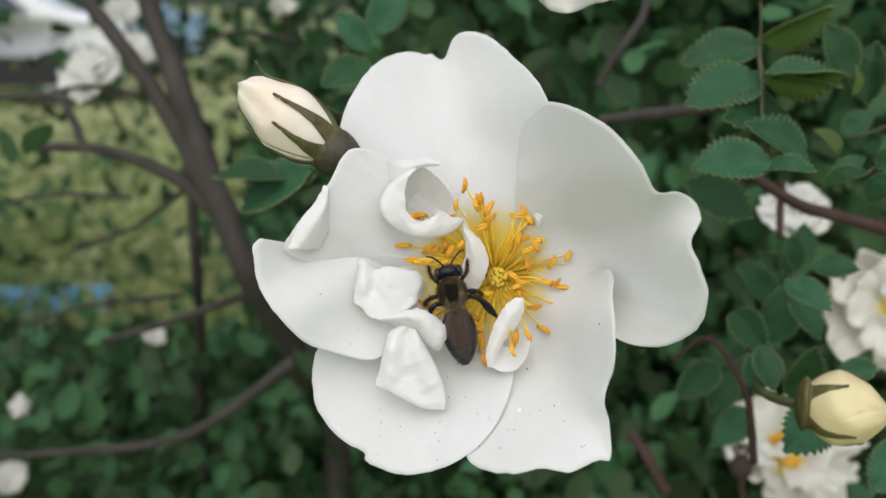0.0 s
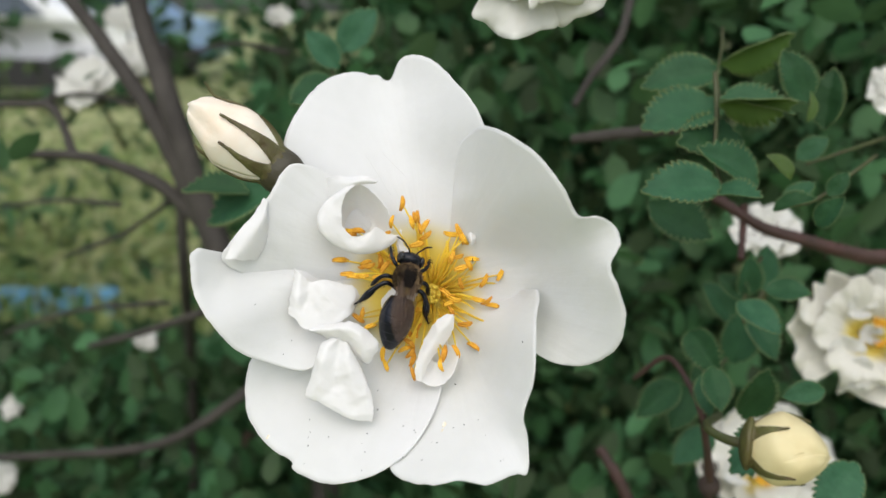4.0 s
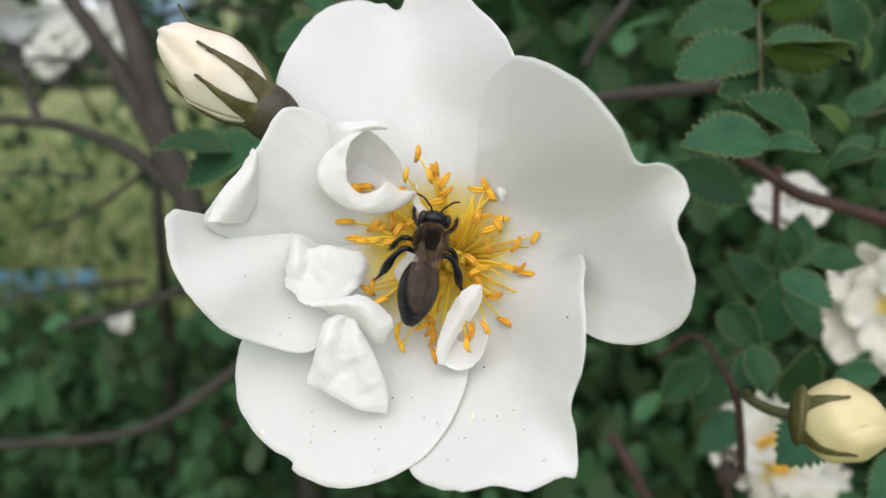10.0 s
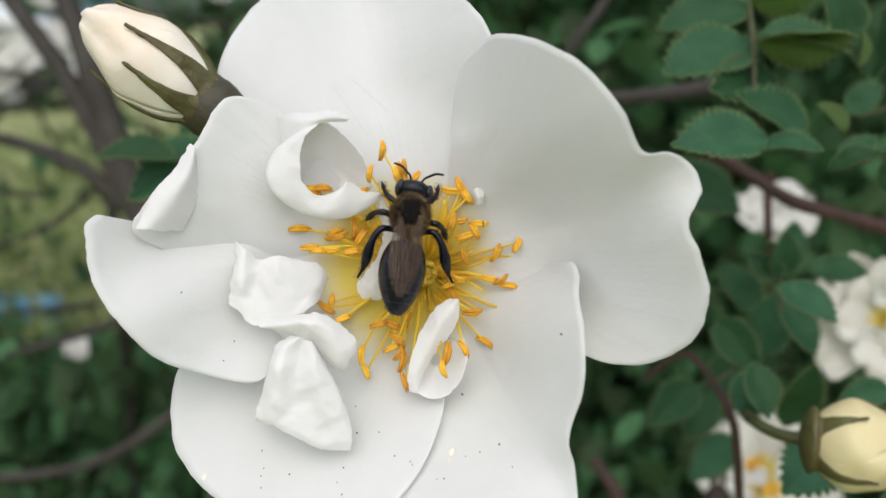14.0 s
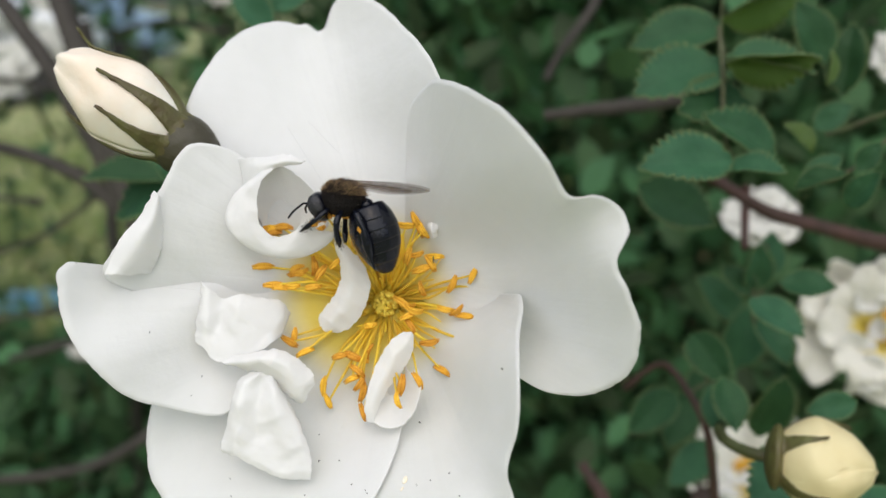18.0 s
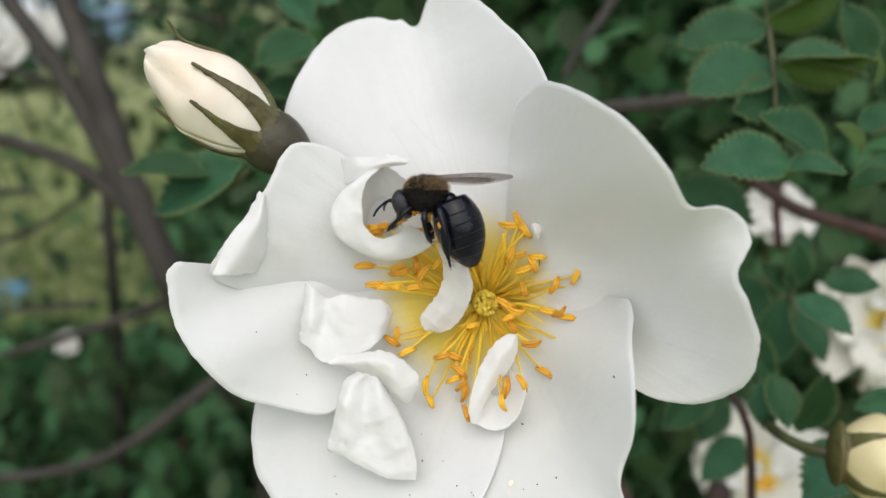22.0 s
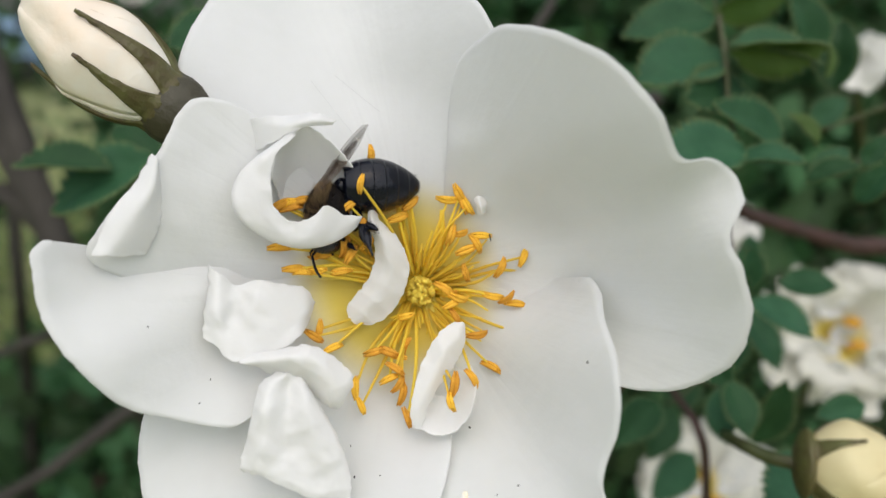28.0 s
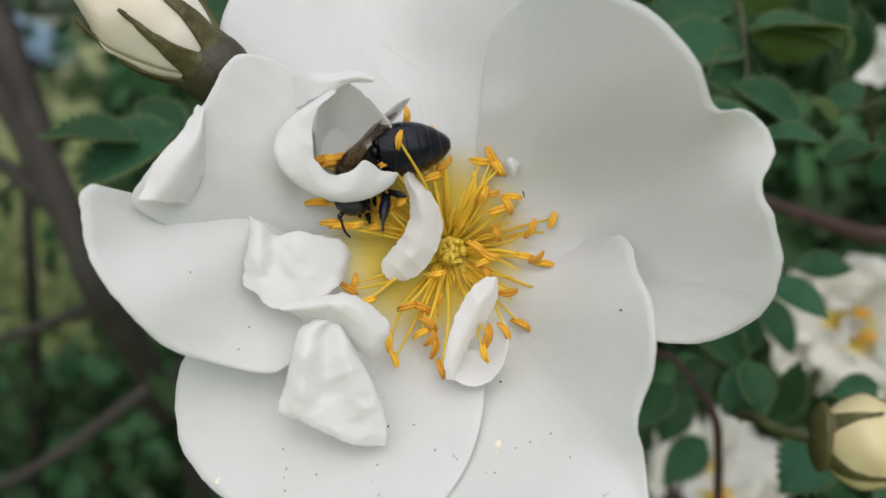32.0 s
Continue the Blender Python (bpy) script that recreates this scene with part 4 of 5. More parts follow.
def scatter_leaves(name, places, sizes, seed, mat, label, category):
    """One mesh of many folded oval leaflets at the given world places, turned at random."""
    rng = np.random.default_rng(seed)
    n = len(places)
    tilt, lean, turn = rng.uniform(0.2, 1.6, n), rng.uniform(-0.7, 0.7, n), rng.uniform(0, 2 * math.pi, n)
    one, nil = np.ones(n), np.zeros(n)
    cx, sx, cy, sy, cz, sz = np.cos(tilt), np.sin(tilt), np.cos(lean), np.sin(lean), np.cos(turn), np.sin(turn)
    rx = np.array([[one, nil, nil], [nil, cx, -sx], [nil, sx, cx]]).transpose(2, 0, 1)
    ry = np.array([[cy, nil, sy], [nil, one, nil], [-sy, nil, cy]]).transpose(2, 0, 1)
    rz = np.array([[cz, -sz, nil], [sz, cz, nil], [nil, nil, one]]).transpose(2, 0, 1)
    verts = np.einsum("nij,kj->nki", rz @ ry @ rx, BLADE * MM) * np.array(sizes)[:, None, None] + np.array(places)[:, None, :]
    tris = np.array([(k, (k + 1) % 8, 8) for k in range(8)])
    faces = (tris[None] + 9 * np.arange(n)[:, None, None]).reshape(-1, 3)
    me = bpy.data.meshes.new(name)
    me.from_pydata(verts.reshape(-1, 3).tolist(), [], faces.tolist())
    return tagged(part_of(name, me, mat), label, category, kind="stuff")


def build_foliage():
    """The rose bush: a rounded mass of leaflets from the ground to above the flower, cut away along the camera's view
    to show the lawn.
    """
    rng = np.random.default_rng(11)
    n = 165000
    p = rng.normal(size=(n, 3))
    p /= np.linalg.norm(p, axis=1, keepdims=True)
    # most leaves sit in the outer shell, which is lumpy and frayed
    lump = np.array([0.14 * noise.noise(Vector(d) * 2.3) + 0.07 * noise.noise(Vector(d) * 6.1) for d in p.tolist()])
    p = p * (rng.random(n) ** 0.27 * (0.97 + lump) + 0.04 * rng.normal(size=n) ** 2)[:, None] * np.array([0.86, 0.50, 0.80]) + np.array([0.14, 0.74, 0.84])
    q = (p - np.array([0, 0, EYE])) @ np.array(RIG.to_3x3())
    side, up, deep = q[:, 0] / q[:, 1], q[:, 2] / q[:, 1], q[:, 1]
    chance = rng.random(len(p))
    # these cuts follow the first camera's view, leaving lawn and plank in sight
    view_gap = (side < -0.228) & (up > -0.10) & (up < 0.4)
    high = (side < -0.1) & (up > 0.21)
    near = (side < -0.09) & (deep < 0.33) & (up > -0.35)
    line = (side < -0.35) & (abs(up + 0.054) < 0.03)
    keep = (deep > 0.212) & (p[:, 2] > 0.05) & ~(view_gap & (chance < 0.955)) & ~(high & (chance < 0.7)) & ~(near & (chance < 0.9)) & ~(line & (chance < 0.6))
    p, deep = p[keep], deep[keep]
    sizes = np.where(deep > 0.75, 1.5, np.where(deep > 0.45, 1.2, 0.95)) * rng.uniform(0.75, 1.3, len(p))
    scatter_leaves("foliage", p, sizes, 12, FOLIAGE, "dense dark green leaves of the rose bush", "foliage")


def build_weeds():
    """Looser shoots between the bush and the lawn, seen against the light grass."""
    rng = random.Random(23)
    places, sizes = [], []
    while len(places) < 17000:
        x, y, z = rng.uniform(-2.6, 0.3), rng.uniform(1.0, 3.6), 0.95 * rng.random() ** 1.3
        clump = noise.noise(Vector((x * 2.6, y * 2.6, z * 2.0)))
        if clump < 0.0 + 0.35 * z + rng.uniform(-0.2, 0.2):
            continue
        places.append((x, y, 0.01 + z))
        sizes.append(rng.uniform(0.9, 2.4))
    scatter_leaves("weeds", places, sizes, 24, WEEDS, "loose yellow-green weeds and shoots before the lawn", "weeds")


def build_dry_leaves():
    """Withered and yellowed leaves scattered low through the bush."""
    rng = random.Random(29)
    places, sizes = [], []
    while len(places) < 700:
        x, y, z = rng.uniform(-0.7, 0.9), rng.uniform(0.35, 1.1), rng.uniform(0.1, 1.05)
        if (x - 0.12) ** 2 / 0.8 + (y - 0.76) ** 2 / 0.3 > 1:
            continue
        places.append((x, y, z))
        sizes.append(rng.uniform(0.45, 0.95))
    scatter_leaves("dry_leaves", places, sizes, 30, DRY_LEAF, "withered brown and yellow leaves among the green", "leaves")


# ---- stems ----
def build_bush():
    bush = thing("rose_bush", RIG, "old rose bush with brown branching stems", "bush")
    def stem(name, pts, radii, mat=BARK, sides=10, count=40, wob=0.25):
        return part(name, tube(pts, radii, sides, count, wobble=wob), mat, bush)
    stem("stem", [(-111.4, 300.0, 119.7), (-102.6, 296.0, 86.7), (-90.9, 290.0, 58.0), (-81.5, 288.0, 32.7), (-73.9, 290.0, 9.8), (-65.4, 295.0, -11.6), (-56.0, 345.0, -53.3), (-52.0, 430.0, -148.8)] + [(-60, 420, -1180)], [3.4, 4.0, 4.6, 5.2, 8])
    stem("stem", [(-144.2, 300.0, 107.8), (-122.6, 296.0, 84.7), (-108.4, 292.0, 67.1), (-95.1, 290.0, 48.3), (-83.6, 290.0, 27.2), (-74.2, 291.0, 7.9)], [2.4, 2.8, 3.2, 3.6])
    stem("stem", [(-106.1, 330.0, 83.5), (-99.5, 330.0, 52.8), (-98.3, 332.0, 24.5), (-99.9, 345.0, -8.9), (-119.4, 420.0, -55.5), (-146.4, 520.0, -158.5)] + [(-150, 620, -1180)], [1.6, 2.0, 2.4, 3], BARK)
    stem("branch", [(-144.2, 300.0, 35.7), (-125.0, 297.0, 35.3), (-106.2, 294.0, 31.0), (-88.0, 292.0, 21.5), (-70.6, 292.0, 4.1), (-61.7, 296.0, -11.6)], [1.5, 2.0, 2.5, 3])
    stem("branch", [(-173.7, 310.0, 54.8), (-147.1, 306.0, 54.7), (-136.0, 304.0, 52.7), (-125.4, 298.0, 35.4)], [1.2, 1.4, 1.7])
    stem("branch", [(-189.3, 330.0, -80.9), (-141.1, 320.0, -76.3), (-95.0, 315.0, -68.8), (-54.7, 312.0, -41.2)], [1.3, 1.6, 2.0])
    stem("branch", [(-132.3, 330.0, -35.9), (-103.5, 322.0, -27.6), (-68.5, 300.0, -15.7)], [1.2, 1.5, 1.8])
    stem("branch", [(39.4, 215.0, 32.4), (49.5, 214.0, 33.6), (63.0, 216.0, 35.5), (75.8, 222.0, 38.2)], [1.2, 1.6, 2.0])
    stem("branch", [(43.5, 240.0, 45.6), (48.6, 240.0, 54.4), (56.4, 242.0, 65.3), (60.4, 246.0, 78.7)], [1.0, 1.2, 1.2])
    stem("branch", [(62.0, 188.0, 19.1), (68.3, 187.0, 15.7), (77.9, 186.0, 9.7), (88.6, 187.0, 6.6), (101.5, 190.0, 3.8), (130.1, 200.0, -1.5), (232.6, 300.0, -43.0)] + [(240, 420, -1180)], [1.15, 1.3, 1.4, 2.0, 5], RED_STEM)
    stem("branch", [(74.0, 186.0, 14.6), (73.7, 186.0, 9.1), (71.3, 180.0, 2.4)], [0.9, 0.8, 0.7], RED_STEM)
    stem("branch", [(50.2, 186.0, -24.4), (55.8, 180.0, -18.9), (58.5, 172.0, -23.5), (60.2, 168.0, -29.6), (63.9, 175.0, -43.9)] , [0.55, 0.6, 0.65, 0.8], RED_STEM)
    stem("branch", [(50.7, 230.0, -49.6), (54.2, 225.0, -55.1), (58.9, 225.0, -64.4)], [1.3, 1.5, 1.6], RED_STEM)
    stem("twig", [(-156.1, 330.0, 60.0), (-136.5, 330.0, 63.1), (-118.6, 335.0, 59.8)], [0.7, 0.9, 1.1], BARK, 7, 20)
    stem("twig", [(-183.6, 360.0, 20.1), (-152.9, 350.0, 22.5), (-124.8, 340.0, 20.2)], [0.7, 0.9, 1.1], BARK, 7, 20)
    stem("twig", [(-150.0, 345.0, -0.7), (-121.4, 335.0, 8.8), (-89.9, 310.0, 24.8)], [0.7, 0.9, 1.1], BARK, 7, 20)
    stem("twig", [(-128.8, 320.0, 88.4), (-110.7, 310.0, 67.3), (-93.6, 300.0, 47.5)], [0.7, 0.9, 1.1], BARK, 7, 20)
    stem("twig", [(-97.7, 330.0, 79.1), (-80.7, 340.0, 86.7), (-59.9, 350.0, 85.4)], [0.7, 0.9, 1.1], BARK, 7, 20)
    stem("twig", [(-181.8, 360.0, -34.5), (-146.8, 350.0, -23.6), (-101.2, 330.0, -18.1)], [0.7, 0.9, 1.1], BARK, 7, 20)
    rng = random.Random(21)
    arm = spline([(62.0, 188.0, 19.1), (68.3, 187.0, 15.7), (77.9, 186.0, 9.7), (88.6, 187.0, 6.6), (101.5, 190.0, 3.8)], 70)
    for p in arm:
        a = rng.random() * 6.283
        d = Vector((0.3 * math.cos(a), math.sin(a), math.cos(a)))
        part("prickle", tube([Vector(p) + d * 1.5, Vector(p) + d * rng.uniform(2.4, 3.2)], [0.12, 0.03], 5, 3), RED_STEM, bush)
    return bush


# ---- buds ----
def bud_thing(base, tip, girth, label, petals, stalk, sepal_angles, reaches, seed=0, neck=0.62, hip_len=4.2, hip_mat=HIP, full=0.5, thick=1.15):
    """A closed bud from the top of its hip to its tip, wrapped by long sepals."""
    b, t = Vector(base), Vector(tip)
    y = (t - b).normalized()
    x = y.cross(Vector((0, -1, 0))).normalized()
    z = x.cross(y)
    m = Matrix((x, y, z)).transposed().to_4x4()
    length = (t - b).length
    bud = thing("rose_bud", RIG @ Matrix.Translation(b * MM) @ m, label, "flower bud", "rose buds")

    def radius(s):
        return girth * (max(0.0, math.sin(math.pi * min(1.0, max(0.03, 0.10 + 0.885 * s))) ** full) if s < 0.995 else 0.01) * (1 - 0.18 * s)

    # overlapping wrapped petals
    for k in range(3):
        rows = []
        for s in np.linspace(-0.04, 1.0, 26):
            row = []
            for a in np.linspace(0, math.radians(235), 34):
                ang = a + k * 2.1 + seed + 0.9 * s
                edge = min(a, math.radians(235) - a)
                r = radius(s) * (1 + 0.012 * math.exp(-edge * 5)) + 0.08 * k * (1 - s) + 0.55 * min(1.0, max(0.0, 3 * s - 0.3)) * noise.noise(Vector((math.cos(ang) * 1.6, math.sin(ang) * 1.1, s * 4 + seed)))
                r += 0.05 * noise.noise(Vector((ang * 4, s * 2.5, seed + k)))
                row.append((r * math.cos(ang) * MM, (s * length + 0.7 * s * s * noise.noise(Vector((ang, k, seed)))) * MM, r * math.sin(ang) * MM))
            rows.append(row)
        part("petal", grid_mesh(rows, 0.2 * MM), petals, bud)
    part("hip", ellipsoid((0, -0.57 * hip_len, 0), (girth * neck, hip_len, girth * neck), shape=lambda q: 1.0 + 0.25 * q), hip_mat, bud)
    # sepals: a cup at the base, drawn out into points
    for k, ang in enumerate(sepal_angles):
        a = radians(ang)
        reach = reaches[k]
        rows = []
        for s in np.linspace(0, 1, 30):
            q = -0.06 + s * reach
            half = 0.44 * (1 - s) ** 4 + 0.16 * (1 - s) ** 0.85 + 0.006
            lift = 0.22 + 9.0 * max(0, s - 0.72) ** 2 * (1.6 if reach > 1 else 0.7)
            row = []
            for u in np.linspace(-1, 1, 9):
                ang2 = a + u * half + 0.22 * s * math.sin(k * 1.7 + seed)
                qq = q + 0.02 * noise.noise(Vector((u * 2, s * 6, k + seed)))
                r = max(radius(max(0.015, min(qq, 0.97))), girth * neck * 0.8) + lift + 0.12 * (1 - abs(u)) + 0.08 * noise.noise(Vector((u * 3, s * 9, k)))
                row.append((r * math.cos(ang2) * MM, qq * length * MM, r * math.sin(ang2) * MM))
            rows.append(row)
        part("sepal", grid_mesh(rows, 0.3 * MM), SEPAL, bud)
    inv = (Matrix.Translation(b) @ m).inverted()
    part("stalk", tube([inv @ Vector(p) for p in stalk], [thick, thick * 0.9, thick * 1.1], 10, 20), GREEN_STEM, bud)
    return bud


def build_buds():
    bud_thing((-16.4, 118.5, 14.4), (-27.6, 116.5, 22.2), 4.75, "cream rose bud with olive sepals, about to open", BUD,
              [(-14.8, 121.0, 12.3), (-14.6, 126.0, 10.1), (-13.4, 140.0, 5.7), (-9.5, 170.0, -3.3)], (8, 58, 116, 182, 275), (1.08, 0.74, 0.58, 0.80, 0.7), 0.4, 0.70)
    return bud_thing((58.4, 135.5, -25.4), (69.0, 131.4, -26.3), 6.0, "pale yellow closed rose bud with pointed olive sepals", BUD_YELLOW,
              [(57.6, 135.7, -25.5), (54.8, 139.0, -25.2), (54.2, 146.0, -24.5), (65.5, 175.0, -28.0)], (42, 128, 205, 275, 345), (0.66, 0.52, 0.8, 0.7, 0.8), 1.1, 0.72, 1.3, SEPAL, 0.62, 0.85)


# ---- other roses ----
def double_rose(centre, face, radius, label, seed, count=16, open_=0.75, clumps=(), crumples=()):
    """A loose double rose; stamens show in clumps between crumpled inner petals, placed across its face."""
    rng = random.Random(seed)
    z = Vector(face).normalized()
    x = Vector((0, 0, 1)).cross(z).normalized()
    y = z.cross(x)
    m = Matrix((x, y, z)).transposed().to_4x4()
    rose = thing("rose_flower", RIG @ Matrix.Translation(Vector(centre) * MM) @ m, label, "flower", "other roses")
    for k in range(count):
        ring = 0 if k < 6 else 1 if k < 11 else 2
        ang = k * 2.399 + rng.uniform(-0.3, 0.3)
        ln = radius * (1.0, 0.75, 0.45)[ring] * rng.uniform(0.85, 1.1)
        wd = ln * (0.95, 0.9, 0.9)[ring]
        rise = ln * (0.22, 0.45, 0.75)[ring] / max(open_, 0.2)
        rim = [(0, 0, 0)]
        for s in np.linspace(-1, 1, 9):
            r = ln * (1 - 0.32 * abs(s) ** 2.2) + rng.uniform(-0.1, 0.1) * ln
            off = s * wd * 0.62
            rim.append((r * math.cos(ang) - off * math.sin(ang), r * math.sin(ang) + off * math.cos(ang), rise + rng.uniform(-0.2, 0.2) * ln))
        part("petal", petal_mesh(rim, 1.0, seed + k, 0.2, 18, 60, False, 0.9), NEAR_PETAL if clumps else FAR_PETAL, rose)
    for k, (u, v, w, size) in enumerate(crumples):
        rim = [(u, v, w - size * 0.5)]
        for a in np.linspace(0, 2 * math.pi, 11)[:-1]:
            r = size * rng.uniform(0.7, 1.15)
            rim.append((u + r * math.cos(a), v + r * math.sin(a), w + size * rng.uniform(-0.35, 0.6)))
        part("petal", petal_mesh(rim, 1.6, seed + 50 + k, 0.2, 18, 60, False, 1.2), FAR_PETAL, rose, "crumpled inner petal")
    for u, v, w, spread in clumps:
        for k in range(14):
            p = Vector((u + spread * rng.uniform(-1, 1), v + spread * 0.6 * rng.uniform(-1, 1), w + rng.uniform(-0.6, 0.6)))
            bm = tube([p * 0.3, p * 0.7 - Vector((0, 0, 0.4)), p], [0.2, 0.15], 5, 4)
            ellipsoid(p, (rng.uniform(0.6, 1.0), 0.5, 0.4), u=6, v=5, bm=bm)
            part("stamen", bm, ANTHER, rose)
    part("hip", ellipsoid((0, 0, -3), (2.8, 2.8, 3.5)), HIP, rose)
    part("stalk", tube([(0, 0, -5), (0.5, -3, -16), (3, -12, -36)], [0.9, 1.0, 1.3], 7, 10), GREEN_STEM, rose)
    return rose


def build_dried_hip():
    hip = thing("dried_hip", RIG @ pose(*[c * MM for c in (80.6, 230.0, -57.5)]), "shrivelled dark brown rose hip with curled sepals", "rose hip")
    part("body", ellipsoid((0, 0, -1.5), (3.2, 2.6, 3.4), u=18, v=12), DRIED, hip)
    for k in range(5):
        a = k * 1.26
        c, s = math.cos(a), math.sin(a)
        part("sepal", tube([(c * 1.2, s * 1.2, 1.4), (c * 2.2, s * 2.2, 3.4), (c * 1.6, s * 1.6, 4.8), (c * 0.5, s * 0.5, 4.4), (c * 0.9, s * 0.9, 3.4)], [0.4, 0.35, 0.25, 0.15], 6, 16), DRIED, hip)
    part("stalk", tube([(0, 0, -4), (1, 2, -10), (6, 10, -30)], [0.8, 0.8, 1.0], 7, 10), RED_STEM, hip)


def build_other_roses():
    double_rose((116.6, 219.0, -17.6), (-0.25, -0.92, 0.2), 18.5, "double white rose with crumpled petals and a few orange stamens", 31, 11, 0.75,
                ((2.8, 3.4, 6.5, 1.6), (3.6, -1.9, 6.5, 1.5)), ((-4.8, -4.0, 7, 4.6), (-3.0, -9.0, 7, 4.2), (-2.0, 6.8, 8, 3.6), (8.0, -4.5, 7, 3.8), (0.5, 0.6, 5, 2.6)))
    double_rose((104.0, 262.0, -63.0), (0.0, -0.8, 0.5), 21, "white rose with orange stamens below a bud", 32, 11, 0.9,
                ((-2.6, 3.5, 6.5, 2.2), (0.5, -4.5, 6.5, 2.2)), ((-7.5, -3.0, 7, 4.4), (6.5, 1.0, 7, 4.2), (-1.0, -0.4, 5, 2.8)))
    double_rose((95.5, 232.0, 9.0), (-0.2, -0.8, 0.5), 9.0, "white rose half hidden behind a red stem", 33, 12, 0.8)
    double_rose((21.2, 128.0, 50.6), (0.0, -0.9, -0.2), 13.5, "white rose hanging above the open one", 34, 12, 0.8)
    double_rose((122.0, 215.0, 46.0), (-0.5, -0.8, 0.2), 7.0, "creamy white rose at the side of the bush", 35, 14, 0.6)
    double_rose((-176.7, 430.0, 85.9), (-0.2, -0.8, 0.5), 17, "white rose shape on a far branch, for blooms and bright gaps", 36, 12, 0.8)
    double_rose((-207.5, 420.0, -77.2), (-0.2, -0.8, 0.5), 7, "small white rose low in the bush", 37, 10, 0.8)
    # next two are added in place of bright sky and car between branches
    double_rose((-167.9, 450.0, 125.2), (0.1, -0.8, 0.5), 10, "white rose shape on a far branch, for blooms and bright gaps", 39, 10, 0.8)
    double_rose((-79.2, 420.0, 119.6), (0.1, -0.8, 0.5), 7, "white rose shape on a far branch, for blooms and bright gaps", 40, 10, 0.8)
    double_rose((-202.9, 400.0, -108.6), (0.1, -0.8, 0.5), 8, "small white rose low in the bush", 41, 10, 0.8)
    double_rose((-141.9, 420.0, -42.9), (0.1, -0.8, 0.5), 6, "small white rose low in the bush", 42, 10, 0.8)
    double_rose((-158.9, 440.0, 101.1), (0.2, -0.8, 0.5), 12, "white rose shape on a far branch, for blooms and bright gaps", 38, 12, 0.8)


# ---- lawn, car and the far end of the garden ----
def build_ground():
    bm = bmesh.new()
    bmesh.ops.create_grid(bm, x_segments=60, y_segments=60, size=0.5)
    for q in bm.verts:
        q.co.x, q.co.y = q.co.x * 900, q.co.y * 900
    ground = part("ground", bm, GROUND)
    tagged(ground, "rough yellow-green lawn around the rose bush", "ground", kind="structure")
    rng = random.Random(3)
    verts, faces = [], []
    for k in range(22000):
        d = 1.2 + 7 * rng.random() ** 1.6
        a = radians(rng.uniform(-75, 85))
        x, y = -math.sin(a) * d, math.cos(a) * d
        h, w, t = rng.uniform(0.05, 0.16), rng.uniform(0.003, 0.007), rng.random() * 6.283
        lx, ly = math.cos(t) * h * 0.5, math.sin(t) * h * 0.5
        n = len(verts)
        verts += [(x - w * math.sin(t), y + w * math.cos(t), -0.01), (x + w * math.sin(t), y - w * math.cos(t), -0.01), (x + lx * 0.4, y + ly * 0.4, h * 0.7), (x + lx, y + ly, h)]
        faces += [(n, n + 1, n + 2), (n + 1, n + 3, n + 2)]
    me = bpy.data.meshes.new("grass")
    me.from_pydata(verts, [], faces)
    tagged(part_of("grass", me, GRASS), "tufts of long yellow-green grass on the lawn", "grass", kind="stuff")


def build_car(m, paint, label):
    car = thing("parked_car", m, label, "car", "parked cars")
    prof = [(-2.1, 0.35), (-2.15, 0.75), (-1.95, 0.95), (-1.2, 1.02), (-0.55, 1.42), (0.75, 1.46), (1.45, 1.05), (2.05, 0.95), (2.15, 0.6), (2.1, 0.35)]
    rows = []
    for s in (-0.86, -0.8, -0.5, 0.0, 0.5, 0.8, 0.86):
        k = 1.0 if abs(s) < 0.7 else 0.97 if abs(s) < 0.84 else 0.9
        rows.append([(x * (1 if z > 0.5 else 0.99), s * (1.0 if z < 1.0 else 0.85), 0.33 + (z - 0.33) * k) for x, z in prof])
    bm = grid_mesh(rows)
    bmesh.ops.contextual_create(bm, geom=[e for e in bm.edges if e.is_boundary])
    part("body", bm, paint, car, smooth=False)
    # a near-black box stands in for the shade beneath the car
    under_shade = bmesh.new()
    bmesh.ops.create_cube(under_shade, size=1.0)
    for q in under_shade.verts:
        q.co.x, q.co.y, q.co.z = q.co.x * 3.9, q.co.y * 1.76, 0.38 + q.co.z * 0.3
    part("under_shade", under_shade, RUBBER_AND_SHADE, car, "dark box that paints in the shade under the body", smooth=False)
    for side in (-1, 1):
        for x0, x1 in ((-1.0, -0.1), (0.0, 1.1)):
            bm = bmesh.new()
            t0 = 0.72 if x0 > -0.5 else 0.45
            y0, y1 = side * 0.80, side * 0.745
            q = [(x0 if x0 > -0.5 else x0 + 0.02, y0, 1.03), (x1, y0, 1.03), (min(x1, 0.75), y1, 1.37), (max(x0, -0.5), y1, 1.37)]
            v = [bm.verts.new((p[0], p[1] + side * 0.03, p[2])) for p in q] + [bm.verts.new((p[0], p[1] - side * 0.01, p[2])) for p in q]
            for f in ((0, 1, 2, 3), (7, 6, 5, 4), (0, 4, 5, 1), (1, 5, 6, 2), (2, 6, 7, 3), (3, 7, 4, 0)):
                bm.faces.new([v[i] for i in f])
            part("window", bm, CAR_GLASS, car, smooth=False)
    for x in (-1.35, 1.3):
        for side in (-1, 1):
            wheel = part("wheel", tube([(x * 1000, side * 700, 310), (x * 1000, side * 850, 310)], [310, 310], 24, 4), RUBBER_AND_SHADE, car, smooth=False)
            part("rim", tube([(x * 1000, side * 845, 310), (x * 1000, side * 862, 310)], [190, 180], 20, 3), STEEL, wheel, smooth=False)
    return car


